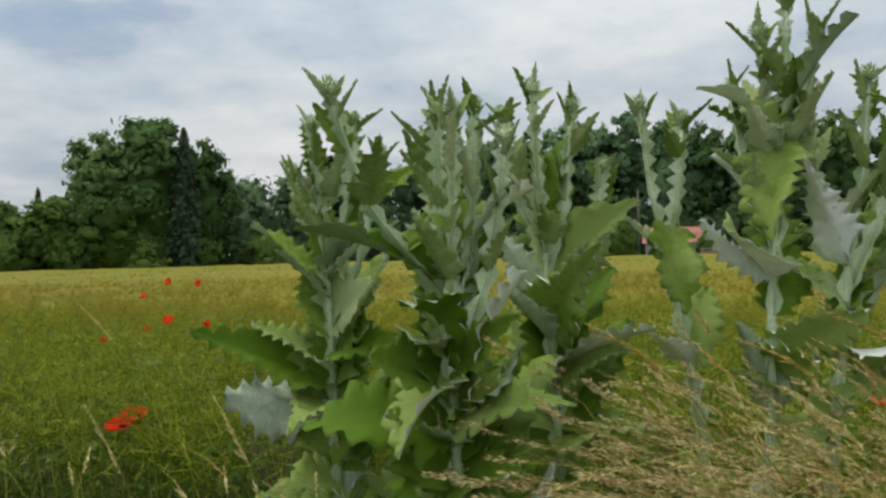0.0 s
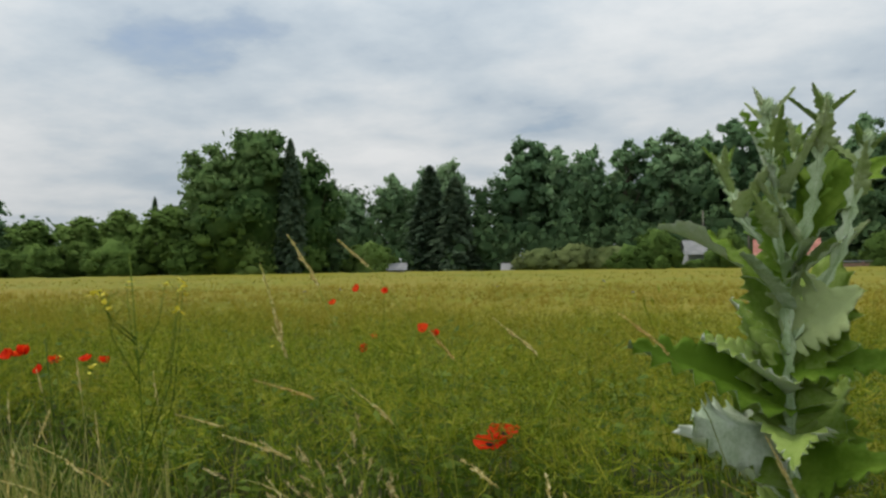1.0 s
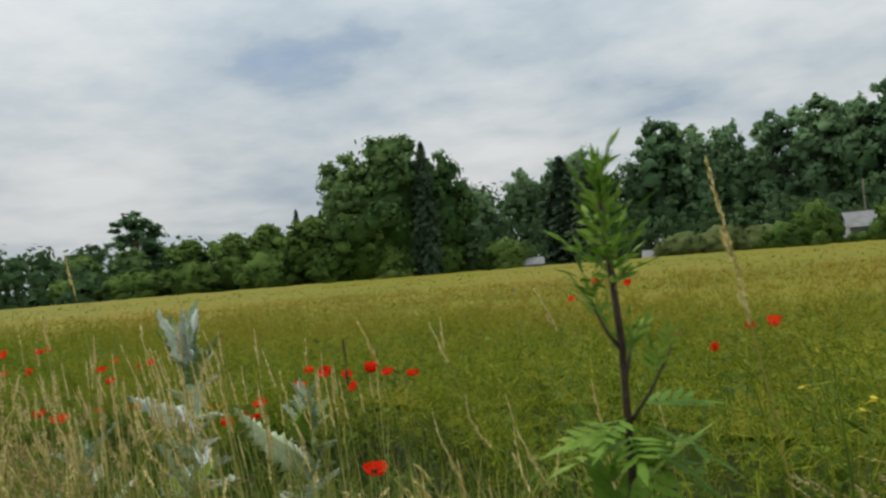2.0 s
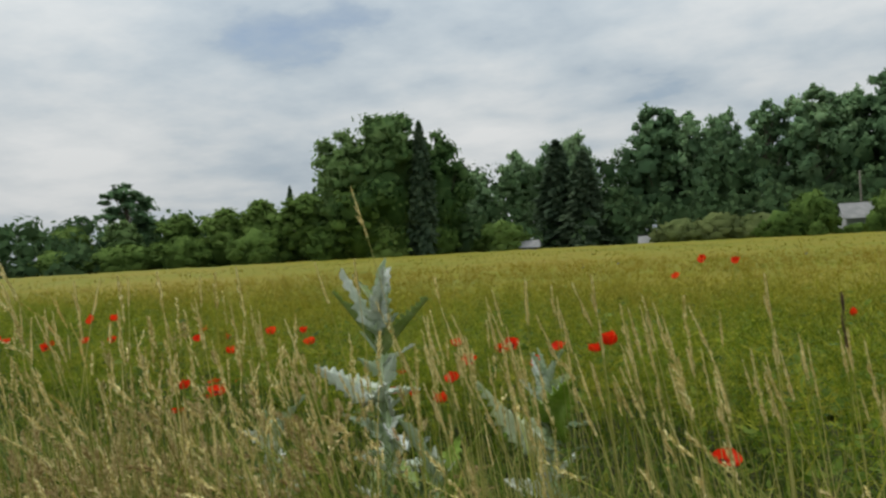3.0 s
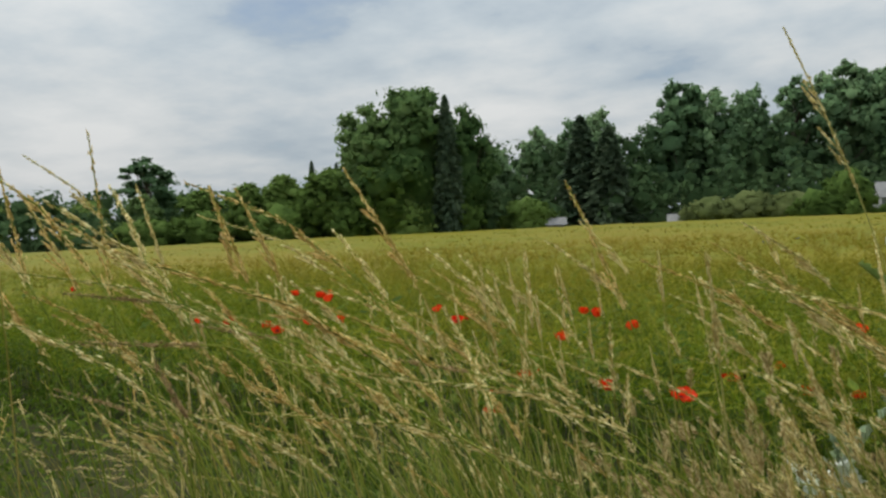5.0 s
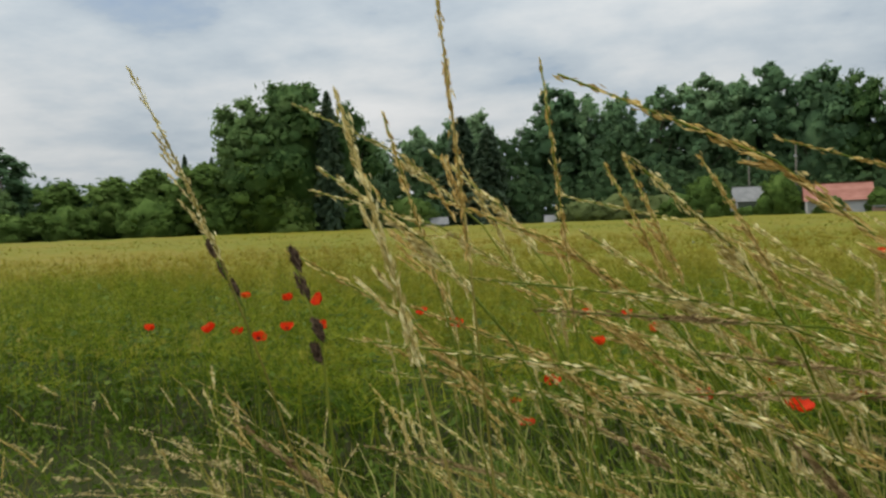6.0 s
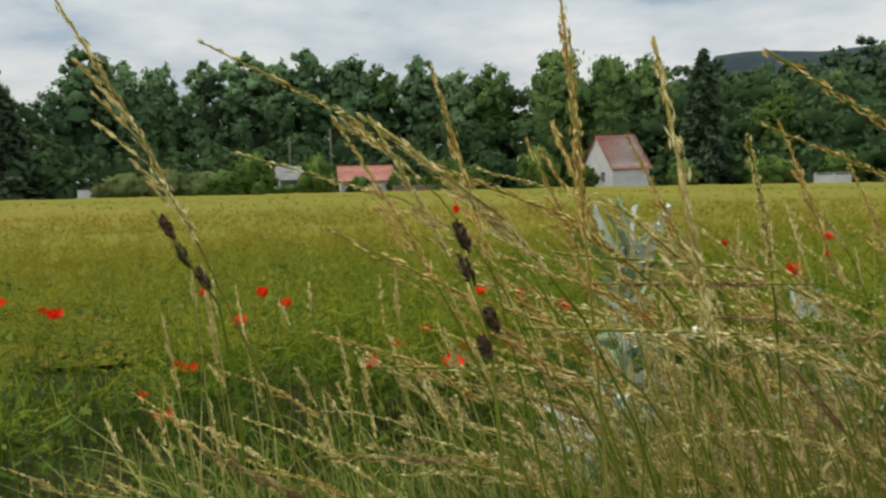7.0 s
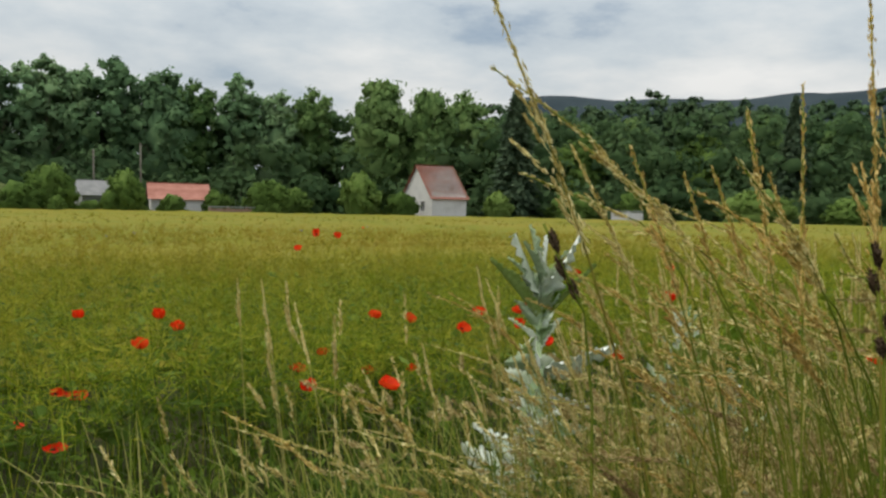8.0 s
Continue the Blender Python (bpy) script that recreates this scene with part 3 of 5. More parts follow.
BUSHES_WEST = [
    ("bush", -96.0, 50.0, 3.6, 1.5), ("bush2", -87.0, 58.0, 3.6, 1.4), ("bush", -80.0, 62.5, 3.8, 1.6), ("bush2", -72.0, 64.0, 4.4, 1.3), ("bush", -64.0, 68.0, 4.6, 1.2),
    ("bush2", -56.0, 70.5, 4.4, 1.2), ("bush", -51.0, 74.2, 4.6, 1.1), ("bush2", -45.5, 77.5, 4.4, 1.1), ("bush", -39.6, 82.5, 4.2, 1.0), ("hedge", -19.8, 86.4, 3.2, 1.25),
    ("hedge", -15.6, 87.0, 3.6, 1.15), ("hedge", -11.6, 87.6, 3.3, 1.1), ("bush2", -6.4, 86.4, 5.3, 0.9), ("bush", -9.2, 84.5, 3.3, 1.0), ("bush2", -5.9, 82.5, 2.2, 0.8),
]
BUSHES_EAST = [
    ("bush", -2.6, 88.2, 1.7, 1.2), ("bush2", 0.7, 87.0, 5.1, 0.72), ("bush2", -1.0, 85.8, 2.9, 0.7), ("bush", 5.6, 88.0, 2.5, 0.9), ("bush2", 10.6, 90.4, 3.3, 0.8), ("bush2", 12.0, 91.6, 2.8, 1.0), ("bush", 16.5, 88.2, 4.4, 0.9),
    ("bush2", 20.5, 91.0, 3.8, 1.2), ("bush2", 26.5, 84.5, 5.8, 0.8), ("bush", 31.0, 82.4, 3.4, 0.8), ("bush2", 44.6, 82.0, 4.0, 0.9), ("bush", 53.7, 78.0, 3.9, 1.2), ("bush2", 60.4, 74.0, 4.6, 1.1),
    ("bush", 66.6, 60.0, 4.4, 1.4), ("bush2", 72.0, 52.0, 3.9, 1.3), ("bush", 76.0, 43.0, 4.0, 1.3),
]
rng = np.random.default_rng(5)
for kind, x, y, height, wide in TREES_WEST + TREES_MIDDLE + TREES_EAST + BUSHES_WEST + BUSHES_EAST:
    set_at(patterns[kind], x, y, height, wide * rng.uniform(0.95, 1.05), rng.uniform(0, 360))
for ob in patterns.values():
    for o in (*ob.children_recursive, ob):
        bpy.data.objects.remove(o)


def woodland(rng):
    """The dark wood behind the belt of trees, too thick to count."""
    lobes, radii = [], []
    for b in np.arange(-76, 66, 1.35):
        for r0, top in ((104, 4.5), (110, 8.0), (118, 11.0), (128, 14.0)):
            r = r0 + rng.uniform(-3, 3)
            if b < -12:
                top *= 1.25
            if b > 33:
                top *= 0.55
                r -= 6
            if 21 < b < 33:
                r -= 14 if r0 < 110 else 0
            x, y = fan(b, r)
            for z in np.arange(0.8, top, 2.5):
                lobes.append((x + rng.normal(0, 0.9), y + rng.normal(0, 0.9), z + rng.uniform(-0.5, 0.7)))
                radii.append(rng.uniform(1.5, 2.6))
    return foliage(rng, lobes, radii, 84000, 0.53, np.asarray(lobes) * [1.06, 1.06, 1] + [0, 0, 1.5], core=0.60, each=10, tuft=1.5)


def soft_stuff(name, cloud, mat, label, category):
    ob = stuff(name, cloud[:2], mat, label, category)
    soften(ob.data, cloud[2])
    return ob


soft_stuff("woodland", woodland(np.random.default_rng(8)), WOOD, "dark shaded undergrowth of the wood behind the field", "wood")


def far_forest(rng):
    """Forest that climbs towards the ridge."""
    lobes, radii, mids = [], [], []
    for r, top, step in ((148, 16.5, 2.3), (172, 22.5, 2.1), (212, 31.0, 1.8), (268, 41.0, 1.5)):
        for b in np.arange(-86, -31, step):
            q = b + rng.uniform(-0.5, 0.5) * step
            tall = top * (1 + 0.07 * math.sin(q * 0.35 + r) + rng.uniform(-0.09, 0.05))
            x, y = fan(q, r + rng.uniform(-5, 5))
            wide = rng.uniform(2.6, 4.4) * (r / 160) ** 0.7
            for k in range(15):
                u = rng.uniform(0, 1)
                w = wide * math.sin(math.pi * (0.2 + 0.7 * u)) ** 0.7
                a = rng.uniform(0, 6.28)
                lobes.append((x + math.cos(a) * w * 0.8, y + math.sin(a) * w * 0.8, tall * (0.40 + 0.54 * u)))
                radii.append(rng.uniform(0.30, 0.52) * wide)
                mids.append((x, y, tall * 0.5))
    return foliage(rng, lobes, radii, 66000, 1.0, mids, core=0.62, each=9, tuft=1.5)


soft_stuff("far_forest", far_forest(np.random.default_rng(9)), HAZED_WOOD, "mixed forest rising behind the houses towards the ridge", "forest")


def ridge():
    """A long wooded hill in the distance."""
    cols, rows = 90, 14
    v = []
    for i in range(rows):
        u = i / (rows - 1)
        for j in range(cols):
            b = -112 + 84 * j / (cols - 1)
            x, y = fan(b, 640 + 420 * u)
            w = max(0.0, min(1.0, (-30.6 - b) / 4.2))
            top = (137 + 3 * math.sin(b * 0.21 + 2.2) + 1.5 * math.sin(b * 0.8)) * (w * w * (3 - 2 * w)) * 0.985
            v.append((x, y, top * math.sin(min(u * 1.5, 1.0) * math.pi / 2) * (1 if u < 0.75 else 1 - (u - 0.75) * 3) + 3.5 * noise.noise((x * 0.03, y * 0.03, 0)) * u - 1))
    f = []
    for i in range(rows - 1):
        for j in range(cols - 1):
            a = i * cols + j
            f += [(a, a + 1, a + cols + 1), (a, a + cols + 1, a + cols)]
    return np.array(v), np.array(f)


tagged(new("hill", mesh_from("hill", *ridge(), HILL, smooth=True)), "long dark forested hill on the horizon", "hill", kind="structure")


# ---- houses and sheds behind the field ----
def gable_house(name, x, y, turn, length, depth, eave, ridge_z, wall_mat, roof_mat, label, category, windows=(), tiles=True):
    """A house whose ridge runs along its own x; its front looks to -y."""
    ob = thing(name, x, y, -0.05, label, category, turn=turn)
    l, d = length / 2, depth / 2
    v = np.array([(-l, -d, 0), (l, -d, 0), (l, d, 0), (-l, d, 0), (-l, -d, eave), (l, -d, eave), (l, d, eave), (-l, d, eave), (-l, 0, ridge_z), (l, 0, ridge_z)], float)
    f = np.array([(0, 1, 5), (0, 5, 4), (2, 3, 7), (2, 7, 6), (3, 0, 4), (3, 4, 7), (4, 8, 7), (1, 2, 6), (1, 6, 5), (5, 6, 9), (4, 5, 9), (4, 9, 8), (6, 7, 8), (6, 8, 9), (0, 3, 2), (0, 2, 1)])
    part("wall", (v, f), wall_mat, ob, smooth=False)
    slope = math.atan2(ridge_z - eave, d)
    run = math.hypot(ridge_z - eave, d) + 0.45
    pieces = []
    for s in (-1, 1):
        rows = max(3, int(run / 0.55)) if tiles else 1
        for i in range(rows):
            a, b = run * i / rows, run * (i + 1.12) / rows
            q, w = slab(-l - 0.35, l + 0.35, -b, -a, 0.06 - 0.05 * 0, 0.14)
            q[:, 2] += np.where(q[:, 1] < -(a + b) / 2, 0.03, 0.0)
            c, sn = math.cos(slope), math.sin(slope)
            yy, zz = q[:, 1] * c - q[:, 2] * -sn, q[:, 1] * sn + q[:, 2] * c
            q[:, 1], q[:, 2] = yy * 1.0, zz + ridge_z
            q[:, 1] = q[:, 1] if s < 0 else -q[:, 1]
            pieces.append((q, w if s < 0 else w[:, ::-1]))
    roof = part("roof", pieces[0], roof_mat, ob, smooth=False)
    for piece in pieces[1:]:
        part("course", piece, roof_mat, roof, smooth=False)
    for wx, wz, ww, wh, side in windows:
        frame_v = []
        for a in ((-ww / 2 - 0.08, -ww / 2, -wh / 2, wh / 2), (ww / 2, ww / 2 + 0.08, -wh / 2, wh / 2), (-ww / 2 - 0.08, ww / 2 + 0.08, wh / 2, wh / 2 + 0.08), (-ww / 2 - 0.14, ww / 2 + 0.14, -wh / 2 - 0.1, -wh / 2), (-0.03, 0.03, -wh / 2, wh / 2)):
            frame_v.append(slab(a[0], a[1], -0.06, 0.02, a[2], a[3]))
        win = part("window", join(frame_v), FRAME, ob, smooth=False)
        win.matrix_basis = pose(wx, -d, wz) if side == "front" else pose(-l, wx, wz, 0, 0, -90)
        part("pane", slab(-ww / 2, ww / 2, -0.02, 0.01, -wh / 2, wh / 2), DARKPANE, win, smooth=False)
    return ob


gable_house("house", 37.4, 86.0, 1, 4.9, 8.0, 3.1, 7.1, PLASTER, ROOF, "white plastered house with a steep red tiled roof", "house", [(-1.6, 1.9, 1.0, 1.2, "gable")])
gable_house("outbuilding", 7.0, 92.6, -4, 6.2, 4.0, 2.3, 3.9, PLASTER, ROOF, "low outbuilding with a shallow red tiled roof", "outbuilding", [(-1.2, 1.3, 0.8, 0.8, "front")])
gable_house("shed", -2.3, 91.6, 10, 3.0, 4.4, 2.6, 3.9, GREYWALL, DARKROOF, "pale grey shed among bushes at the field edge", "shed", tiles=False)
gable_house("greenhouse", -36.9, 82.6, 22, 3.2, 2.0, 1.2, 1.75, GREYWALL, DARKROOF, "low pale garden frame at the field edge", "shed", tiles=False)
gable_house("hut", -23.4, 87.0, 10, 1.5, 1.5, 1.0, 1.6, GREYWALL, DARKROOF, "tiny pale hut at the field edge", "hut", tiles=False)


def garden_wall(name, x0, y0, x1, y1, h, mat, cap, label):
    """A low wall in bays with a coping and piers."""
    length, turn = math.hypot(x1 - x0, y1 - y0), math.degrees(math.atan2(y1 - y0, x1 - x0))
    ob = thing(name, x0, y0, -0.03, label, "wall", turn=turn)
    bays = max(2, round(length / 2.2))
    for i in range(bays):
        a, b = length * i / bays, length * (i + 1) / bays
        part("panel", slab(a + 0.3, b, -0.12, 0.12, 0, h), mat, ob, smooth=False)
        part("pier", slab(a, a + 0.3, -0.17, 0.17, 0, h + 0.15), mat, ob, smooth=False)
    part("coping", slab(0.0, length, -0.2, 0.2, h + 0.15, h + 0.23), cap, ob, smooth=False)
    return ob


garden_wall("garden_wall", 9.6, 88.6, 17.6, 86.8, 1.1, BRICK, GREYWALL, "low brown brick garden wall behind the crop")
garden_wall("garden_wall", 55.4, 72.6, 58.4, 70.2, 1.6, PLASTER, GREYWALL, "low white wall behind the crop")


def pole(x, y, h, label):
    ob = thing("utility_pole", x, y, -0.05, label, "pole")
    part("post", tube([(0, 0, 0), (0.02, 0, h * 0.5), (0, 0.03, h)], [0.12, 0.10, 0.08], 9), POLEWOOD, ob)
    return ob


pole(3.2, 95.2, 8.6, "thin weathered wooden pole beside the outbuilding")
pole(-1.8, 95.6, 7.6, "bare weathered wooden post before the wood")


# ---- thistles: tall woolly plants with winged stems ----
def thistle_leaf(seed, teeth=6, droop=0.3, upper=None, pointed=False, wavy=1.0, twist=0.0, under=None):
    """A lobed, spiny, wavy leaf one metre long: green above, white wool below."""
    rng = np.random.default_rng(seed)
    seg, across = teeth * 4, 7
    u = np.linspace(0, 1, seg + 1)
    body = np.minimum(1, u * 4 + 0.4) * (1 - u) ** 0.8 * 1.05 if pointed else np.sin(np.pi * np.clip(u * 0.84 + 0.13, 0, 1)) ** 0.8 * (1 - 0.5 * u ** 4)
    saw = np.array([0.83, 0.93, 1.20, 0.97])[np.arange(seg + 1) % 4] + rng.normal(0, 0.09, seg + 1) + np.repeat(rng.normal(0, 0.12, teeth + 1), 4)[:seg + 1]
    half = 0.25 * body * saw
    half[-1] = 0.004
    half[0] = 0.05
    v = np.linspace(-1, 1, across)
    top = np.zeros((seg + 1, across, 3))
    for i in range(seg + 1):
        shift = 0.045 * (saw[i] - 0.9)
        for j, s in enumerate(v):
            edge = abs(s)
            x = u[i] * (1 - 0.1 * u[i]) + shift * edge
            wave = wavy * 0.020 * edge ** 5 * math.sin(u[i] * teeth * 2 * math.pi + (1.3 if s > 0 else 0)) + wavy * 0.012 * edge * math.sin(u[i] * 11 + seed)
            z = 0.07 * edge * half[i] / 0.2 + wave + 0.16 * u[i] - droop * u[i] ** 2.2 + (-0.012 if edge < 0.1 else 0)
            w = s * half[i]
            turn = twist * (u[i] - 0.3)
            top[i, j] = (x, w * math.cos(turn), z + w * math.sin(turn))
    thick = np.array([0.0, 0.006, 0.010, 0.020, 0.010, 0.006, 0.0])
    low = top - thick[None, :, None] * [0, 0, 1.0] - np.array([0, 0, 0.002])
    k = (seg + 1) * across
    verts = np.concatenate((top.reshape(-1, 3), low.reshape(-1, 3)))
    f, index = [], []
    for i in range(seg):
        for j in range(across - 1):
            a = i * across + j
            f += [(a, a + across, a + across + 1), (a, a + across + 1, a + 1)]
            index += [0, 0]
            b = a + k
            f += [(b, b + across + 1, b + across), (b, b + 1, b + across + 1)]
            index += [1, 1]
        for a, b in ((i * across, (i + 1) * across), ((i + 1) * across + across - 1, i * across + across - 1)):
            f += [(a, a + k, b + k), (a, b + k, b)]
            index += [1, 1]
    return mesh_from("leaf", verts, f, [upper or THISTLE_TOP, under or THISTLE_WOOL], index, True)


LEAVES = [thistle_leaf(s, t, d, THISTLE_LOW, s % 2 == 0, 1.5, w) for s, t, d, w in ((1, 7, 0.25, 1.2), (2, 8, 0.12, -1.0), (3, 7, 0.2, -0.7), (4, 8, 0.3, 0.9))]
STIFF = [thistle_leaf(s, t, 0.06, None, s % 2 == 1, 0.9, w) for s, t, w in ((5, 7, 0.9), (6, 8, -1.1), (7, 6, 0.5), (8, 7, -0.8))]
SHARP = [thistle_leaf(s, t, 0.04, None, True, 0.8, 0.0, THISTLE_UNDER) for s, t in ((15, 6), (16, 7), (17, 5), (18, 6))]


SILVER = [thistle_leaf(s, t, d, m, True, 1.5, w) for s, t, d, m, w in ((9, 7, 0.12, THISTLE_GREY, 0.5), (10, 8, 0.16, THISTLE_TOP, -0.6), (11, 6, 0.06, THISTLE_GREY, -0.4), (12, 7, 0.10, THISTLE_WOOL, 0.6))]
ARM = [thistle_leaf(s, 11, 0.05, THISTLE_LOW, True, 1.2, w, THISTLE_UNDER) for s, w in ((21, 0.3), (22, -0.3))]


def wing(points, width, rng, turn):
    """A spiny leafy wing along a stem."""
    p = np.asarray(points)
    n = 22
    t = np.linspace(0, 1, n)
    q = np.column_stack([np.interp(t, np.linspace(0, 1, len(p)), p[:, k]) for k in range(3)])
    out = np.array([math.cos(turn), math.sin(turn), 0.15])
    w = width * (np.where(np.arange(n) % 2, 1.35, 0.55) + rng.normal(0, 0.12, n))
    e = q + out * w[:, None]
    side = np.array([-math.sin(turn), math.cos(turn), 0]) * 0.0012
    v = np.concatenate((q - side, e, q + side))
    f = []
    for i in range(n - 1):
        f += [(i, i + 1, n + i + 1), (i, n + i + 1, n + i), (2 * n + i, n + i + 1, 2 * n + i + 1), (2 * n + i, n + i, n + i + 1)]
    return v, np.array(f)


def bud_mesh(seed):
    """A round bud wrapped in spiny bracts."""
    rng = np.random.default_rng(seed)
    n = 90
    i = np.arange(n)
    z = 1 - 2 * (i + 0.5) / n
    a = i * 2.39996
    d = np.column_stack((np.sqrt(1 - z * z) * np.cos(a), np.sqrt(1 - z * z) * np.sin(a), z))
    ax = unit(d * 0.9 + [0, 0, 0.55] + rng.normal(0, 0.12, (n, 3)))
    b = unit(np.cross(ax, d)) * 0.0026
    spikes = diamonds(d * 0.021 + ax * 0.005, ax * 0.0105, b)
    return mesh_from("bud", *join([ball((0, 0, 0), 0.021), spikes]), THISTLE_STEM, smooth=False)


BUDS = [bud_mesh(1), bud_mesh(2)]


def leaf_pose(origin, heading, rise, size, wide, roll):
    return Matrix.Translation(origin) @ Matrix.Rotation(heading, 4, "Z") @ Matrix.Rotation(-rise, 4, "Y") @ Matrix.Rotation(roll, 4, "X") @ Matrix.Diagonal((size, size * wide, size, 1))


def aimed_leaf(mesh, parent, start, tip, wide, roll=0.0):
    """A leaf from its foot on a stem out to a given tip."""
    d = np.asarray(tip, float) - start
    leaf = part("leaf", mesh, None, parent)
    leaf.matrix_basis = leaf_pose(start, math.atan2(d[1], d[0]), math.atan2(d[2], math.hypot(d[0], d[1])), float(np.linalg.norm(d)) / 0.9, wide, roll)
    return leaf


def flowering_branch(ob, s, e, rng, bare=False):
    """A winged branch that bows upwards from s to a bud at e, with spiny leaves along it."""
    out = e - s
    flat = np.array([out[0], out[1], 0.0])
    m = s + 0.5 * out + 0.16 * flat - [0, 0, 0.04 * np.linalg.norm(out)]
    q = s + 0.8 * out + 0.08 * flat
    line = np.array([s, m, q, e])
    ang = math.atan2(out[1], out[0])
    branch = part("branch", tube(line, [0.011, 0.0095, 0.008, 0.0075], 6), THISTLE_STEM, ob)
    for k in range(2 if bare else 3):
        part("wing", wing(line, rng.uniform(0.020, 0.032), rng, ang + 1.3 + 2.1 * k), THISTLE_STEM, branch, smooth=False)
    bud = part("bud", BUDS[int(rng.integers(2))], None, ob)
    bud.matrix_basis = Matrix.Translation(e + [0, 0, 0.012]) @ Matrix.Rotation(rng.normal(0, 0.2), 4, "X") @ Matrix.Scale(rng.uniform(0.85, 1.25), 4)
    # a ruff of narrow spiny leaves under the bud, wider ones further down
    a = rng.uniform(0, 6.28)
    for w, size, wide, rise in ((0.97, 0.13, 0.62, 48), (0.93, 0.15, 0.66, 40), (0.88, 0.17, 0.7, 55), (0.74, 0.20, 0.85, 58), (0.52, 0.23, 1.0, 50), (0.28, 0.25, 1.0, 44))[:4 if bare else 6]:
        a += 2.4 + rng.normal(0, 0.3)
        c = np.array([np.interp(w, (0, 0.5, 0.8, 1), line[:, k]) for k in range(3)])
        leaf = part("leaf", SHARP[int(rng.integers(4))], None, ob)
        leaf.matrix_basis = leaf_pose(c, a, radians(rise + rng.normal(0, 10)), size * rng.uniform(0.8, 1.2), wide * rng.uniform(0.85, 1.15), rng.normal(0, 0.5))
    return branch


def thistle(x, y, seed, label, tips, fork=1.45, leaves=12, big=0.46, low=0.25, aims=(), bare=False):
    """A tall branching thistle. tips: where its buds stand; fork: the height above which it branches; aims: (height, tip, breadth, roll) of its largest leaves."""
    rng = np.random.default_rng(seed)
    ob = thing("thistle", x, y, 0.0, label, "thistle", "thistles")
    foot = np.array([x, y, 0.0])
    ends = [np.asarray(t, float) - foot for t in tips]
    top = ends[0]
    z = np.linspace(0, 1, 8)
    line = np.column_stack((top[0] * z ** 1.6, top[1] * z ** 1.6, top[2] * z)) + rng.normal(0, 0.006, (8, 3)) * [1, 1, 0]
    line[0], line[-1] = (0, 0, -0.02), top
    at = lambda h: np.array([np.interp(h, line[:, 2], line[:, k]) for k in range(3)])
    part("stem", tube(line[:6], np.linspace(0.020, 0.012, 6), 8), THISTLE_STEM, ob)
    for k in range(4):
        part("wing", wing(line[1:6], 0.028, rng, k * math.pi / 2 + rng.uniform(0, 1)), THISTLE_STEM, ob, smooth=False)
    flowering_branch(ob, line[5], top, rng, bare)
    for i, e in enumerate(ends[1:]):
        flowering_branch(ob, at(min(fork + 0.09 * i * (1 if i % 2 else -1), e[2] - 0.12)), e, rng, bare)
    a = rng.uniform(0, 6)
    for i in range(leaves):
        u = (i + rng.uniform(0, 0.6)) / leaves
        h = low + (fork + 0.12 - low) * u
        a += 2.4 + rng.normal(0, 0.3)
        leaf = part("leaf", (LEAVES if u < 0.7 else STIFF)[int(rng.integers(4))], None, ob)
        turned = rng.uniform(0, 1) < 0.16
        leaf.matrix_basis = leaf_pose(at(h), a, radians(22 + 30 * u + 30 * math.sin(a) + rng.normal(0, 10)), big * (1.12 - 0.36 * u) * rng.uniform(0.85, 1.12), rng.uniform(0.95, 1.35), 0.8 * math.cos(a) + rng.normal(0, 0.3) + (1.9 if turned else 0.0))
    for i, (h, tip, wide, roll) in enumerate(aims):
        aimed_leaf(LEAVES[i % 4], ob, at(h), np.asarray(tip) - foot, wide, roll)
    return ob


def young_thistle(x, y, h, seed, label, leaves=14, big=0.40, aims=()):
    """A thistle that has not flowered: a woolly stem and spreading silvery leaves, its top a tuft of upright ones."""
    rng = np.random.default_rng(seed)
    ob = thing("thistle", x, y, 0.0, label, "thistle", "thistles")
    foot = np.array([x, y, 0.0])
    line = np.array([(0, 0, -0.02), (0.01, 0, h * 0.3), (-0.01, 0.01, h * 0.6), (0, 0, h * 0.86)])
    at = lambda q: np.array([np.interp(q, line[:, 2], line[:, k]) for k in range(3)])
    part("stem", tube(line, [0.019, 0.017, 0.014, 0.008], 8), THISTLE_STEM, ob)
    for k in range(3):
        part("wing", wing(line[1:], 0.03, rng, k * 2.1 + rng.uniform(0, 1)), THISTLE_STEM, ob, smooth=False)
    a = rng.uniform(0, 6)
    for i in range(leaves):
        u = (i + rng.uniform(0, 0.5)) / leaves
        a += 2.4 + rng.normal(0, 0.25)
        leaf = part("leaf", SILVER[int(rng.integers(4))], None, ob)
        leaf.matrix_basis = leaf_pose(at(h * (0.08 + 0.72 * u)), a, radians(-6 + 52 * u + rng.normal(0, 12)), big * (1.08 - 0.36 * u) * rng.uniform(0.8, 1.2), rng.uniform(0.75, 1.1), rng.normal(0, 0.5) + (2.2 if i % 3 == 1 else 0.0))
    for i in range(11):
        a += 2.4
        leaf = part("leaf", SILVER[int(rng.integers(4))], None, ob)
        leaf.matrix_basis = leaf_pose(at(h * rng.uniform(0.70, 0.84)), a, radians(rng.uniform(44, 78)), h * rng.uniform(0.10, 0.19), 0.75, rng.normal(0, 0.5))
    for i, (q, tip, wide, roll) in enumerate(aims):
        aimed_leaf(ARM[i] if i < 2 else SILVER[i % 4], ob, at(q), np.asarray(tip) - foot, wide, roll)
    return ob


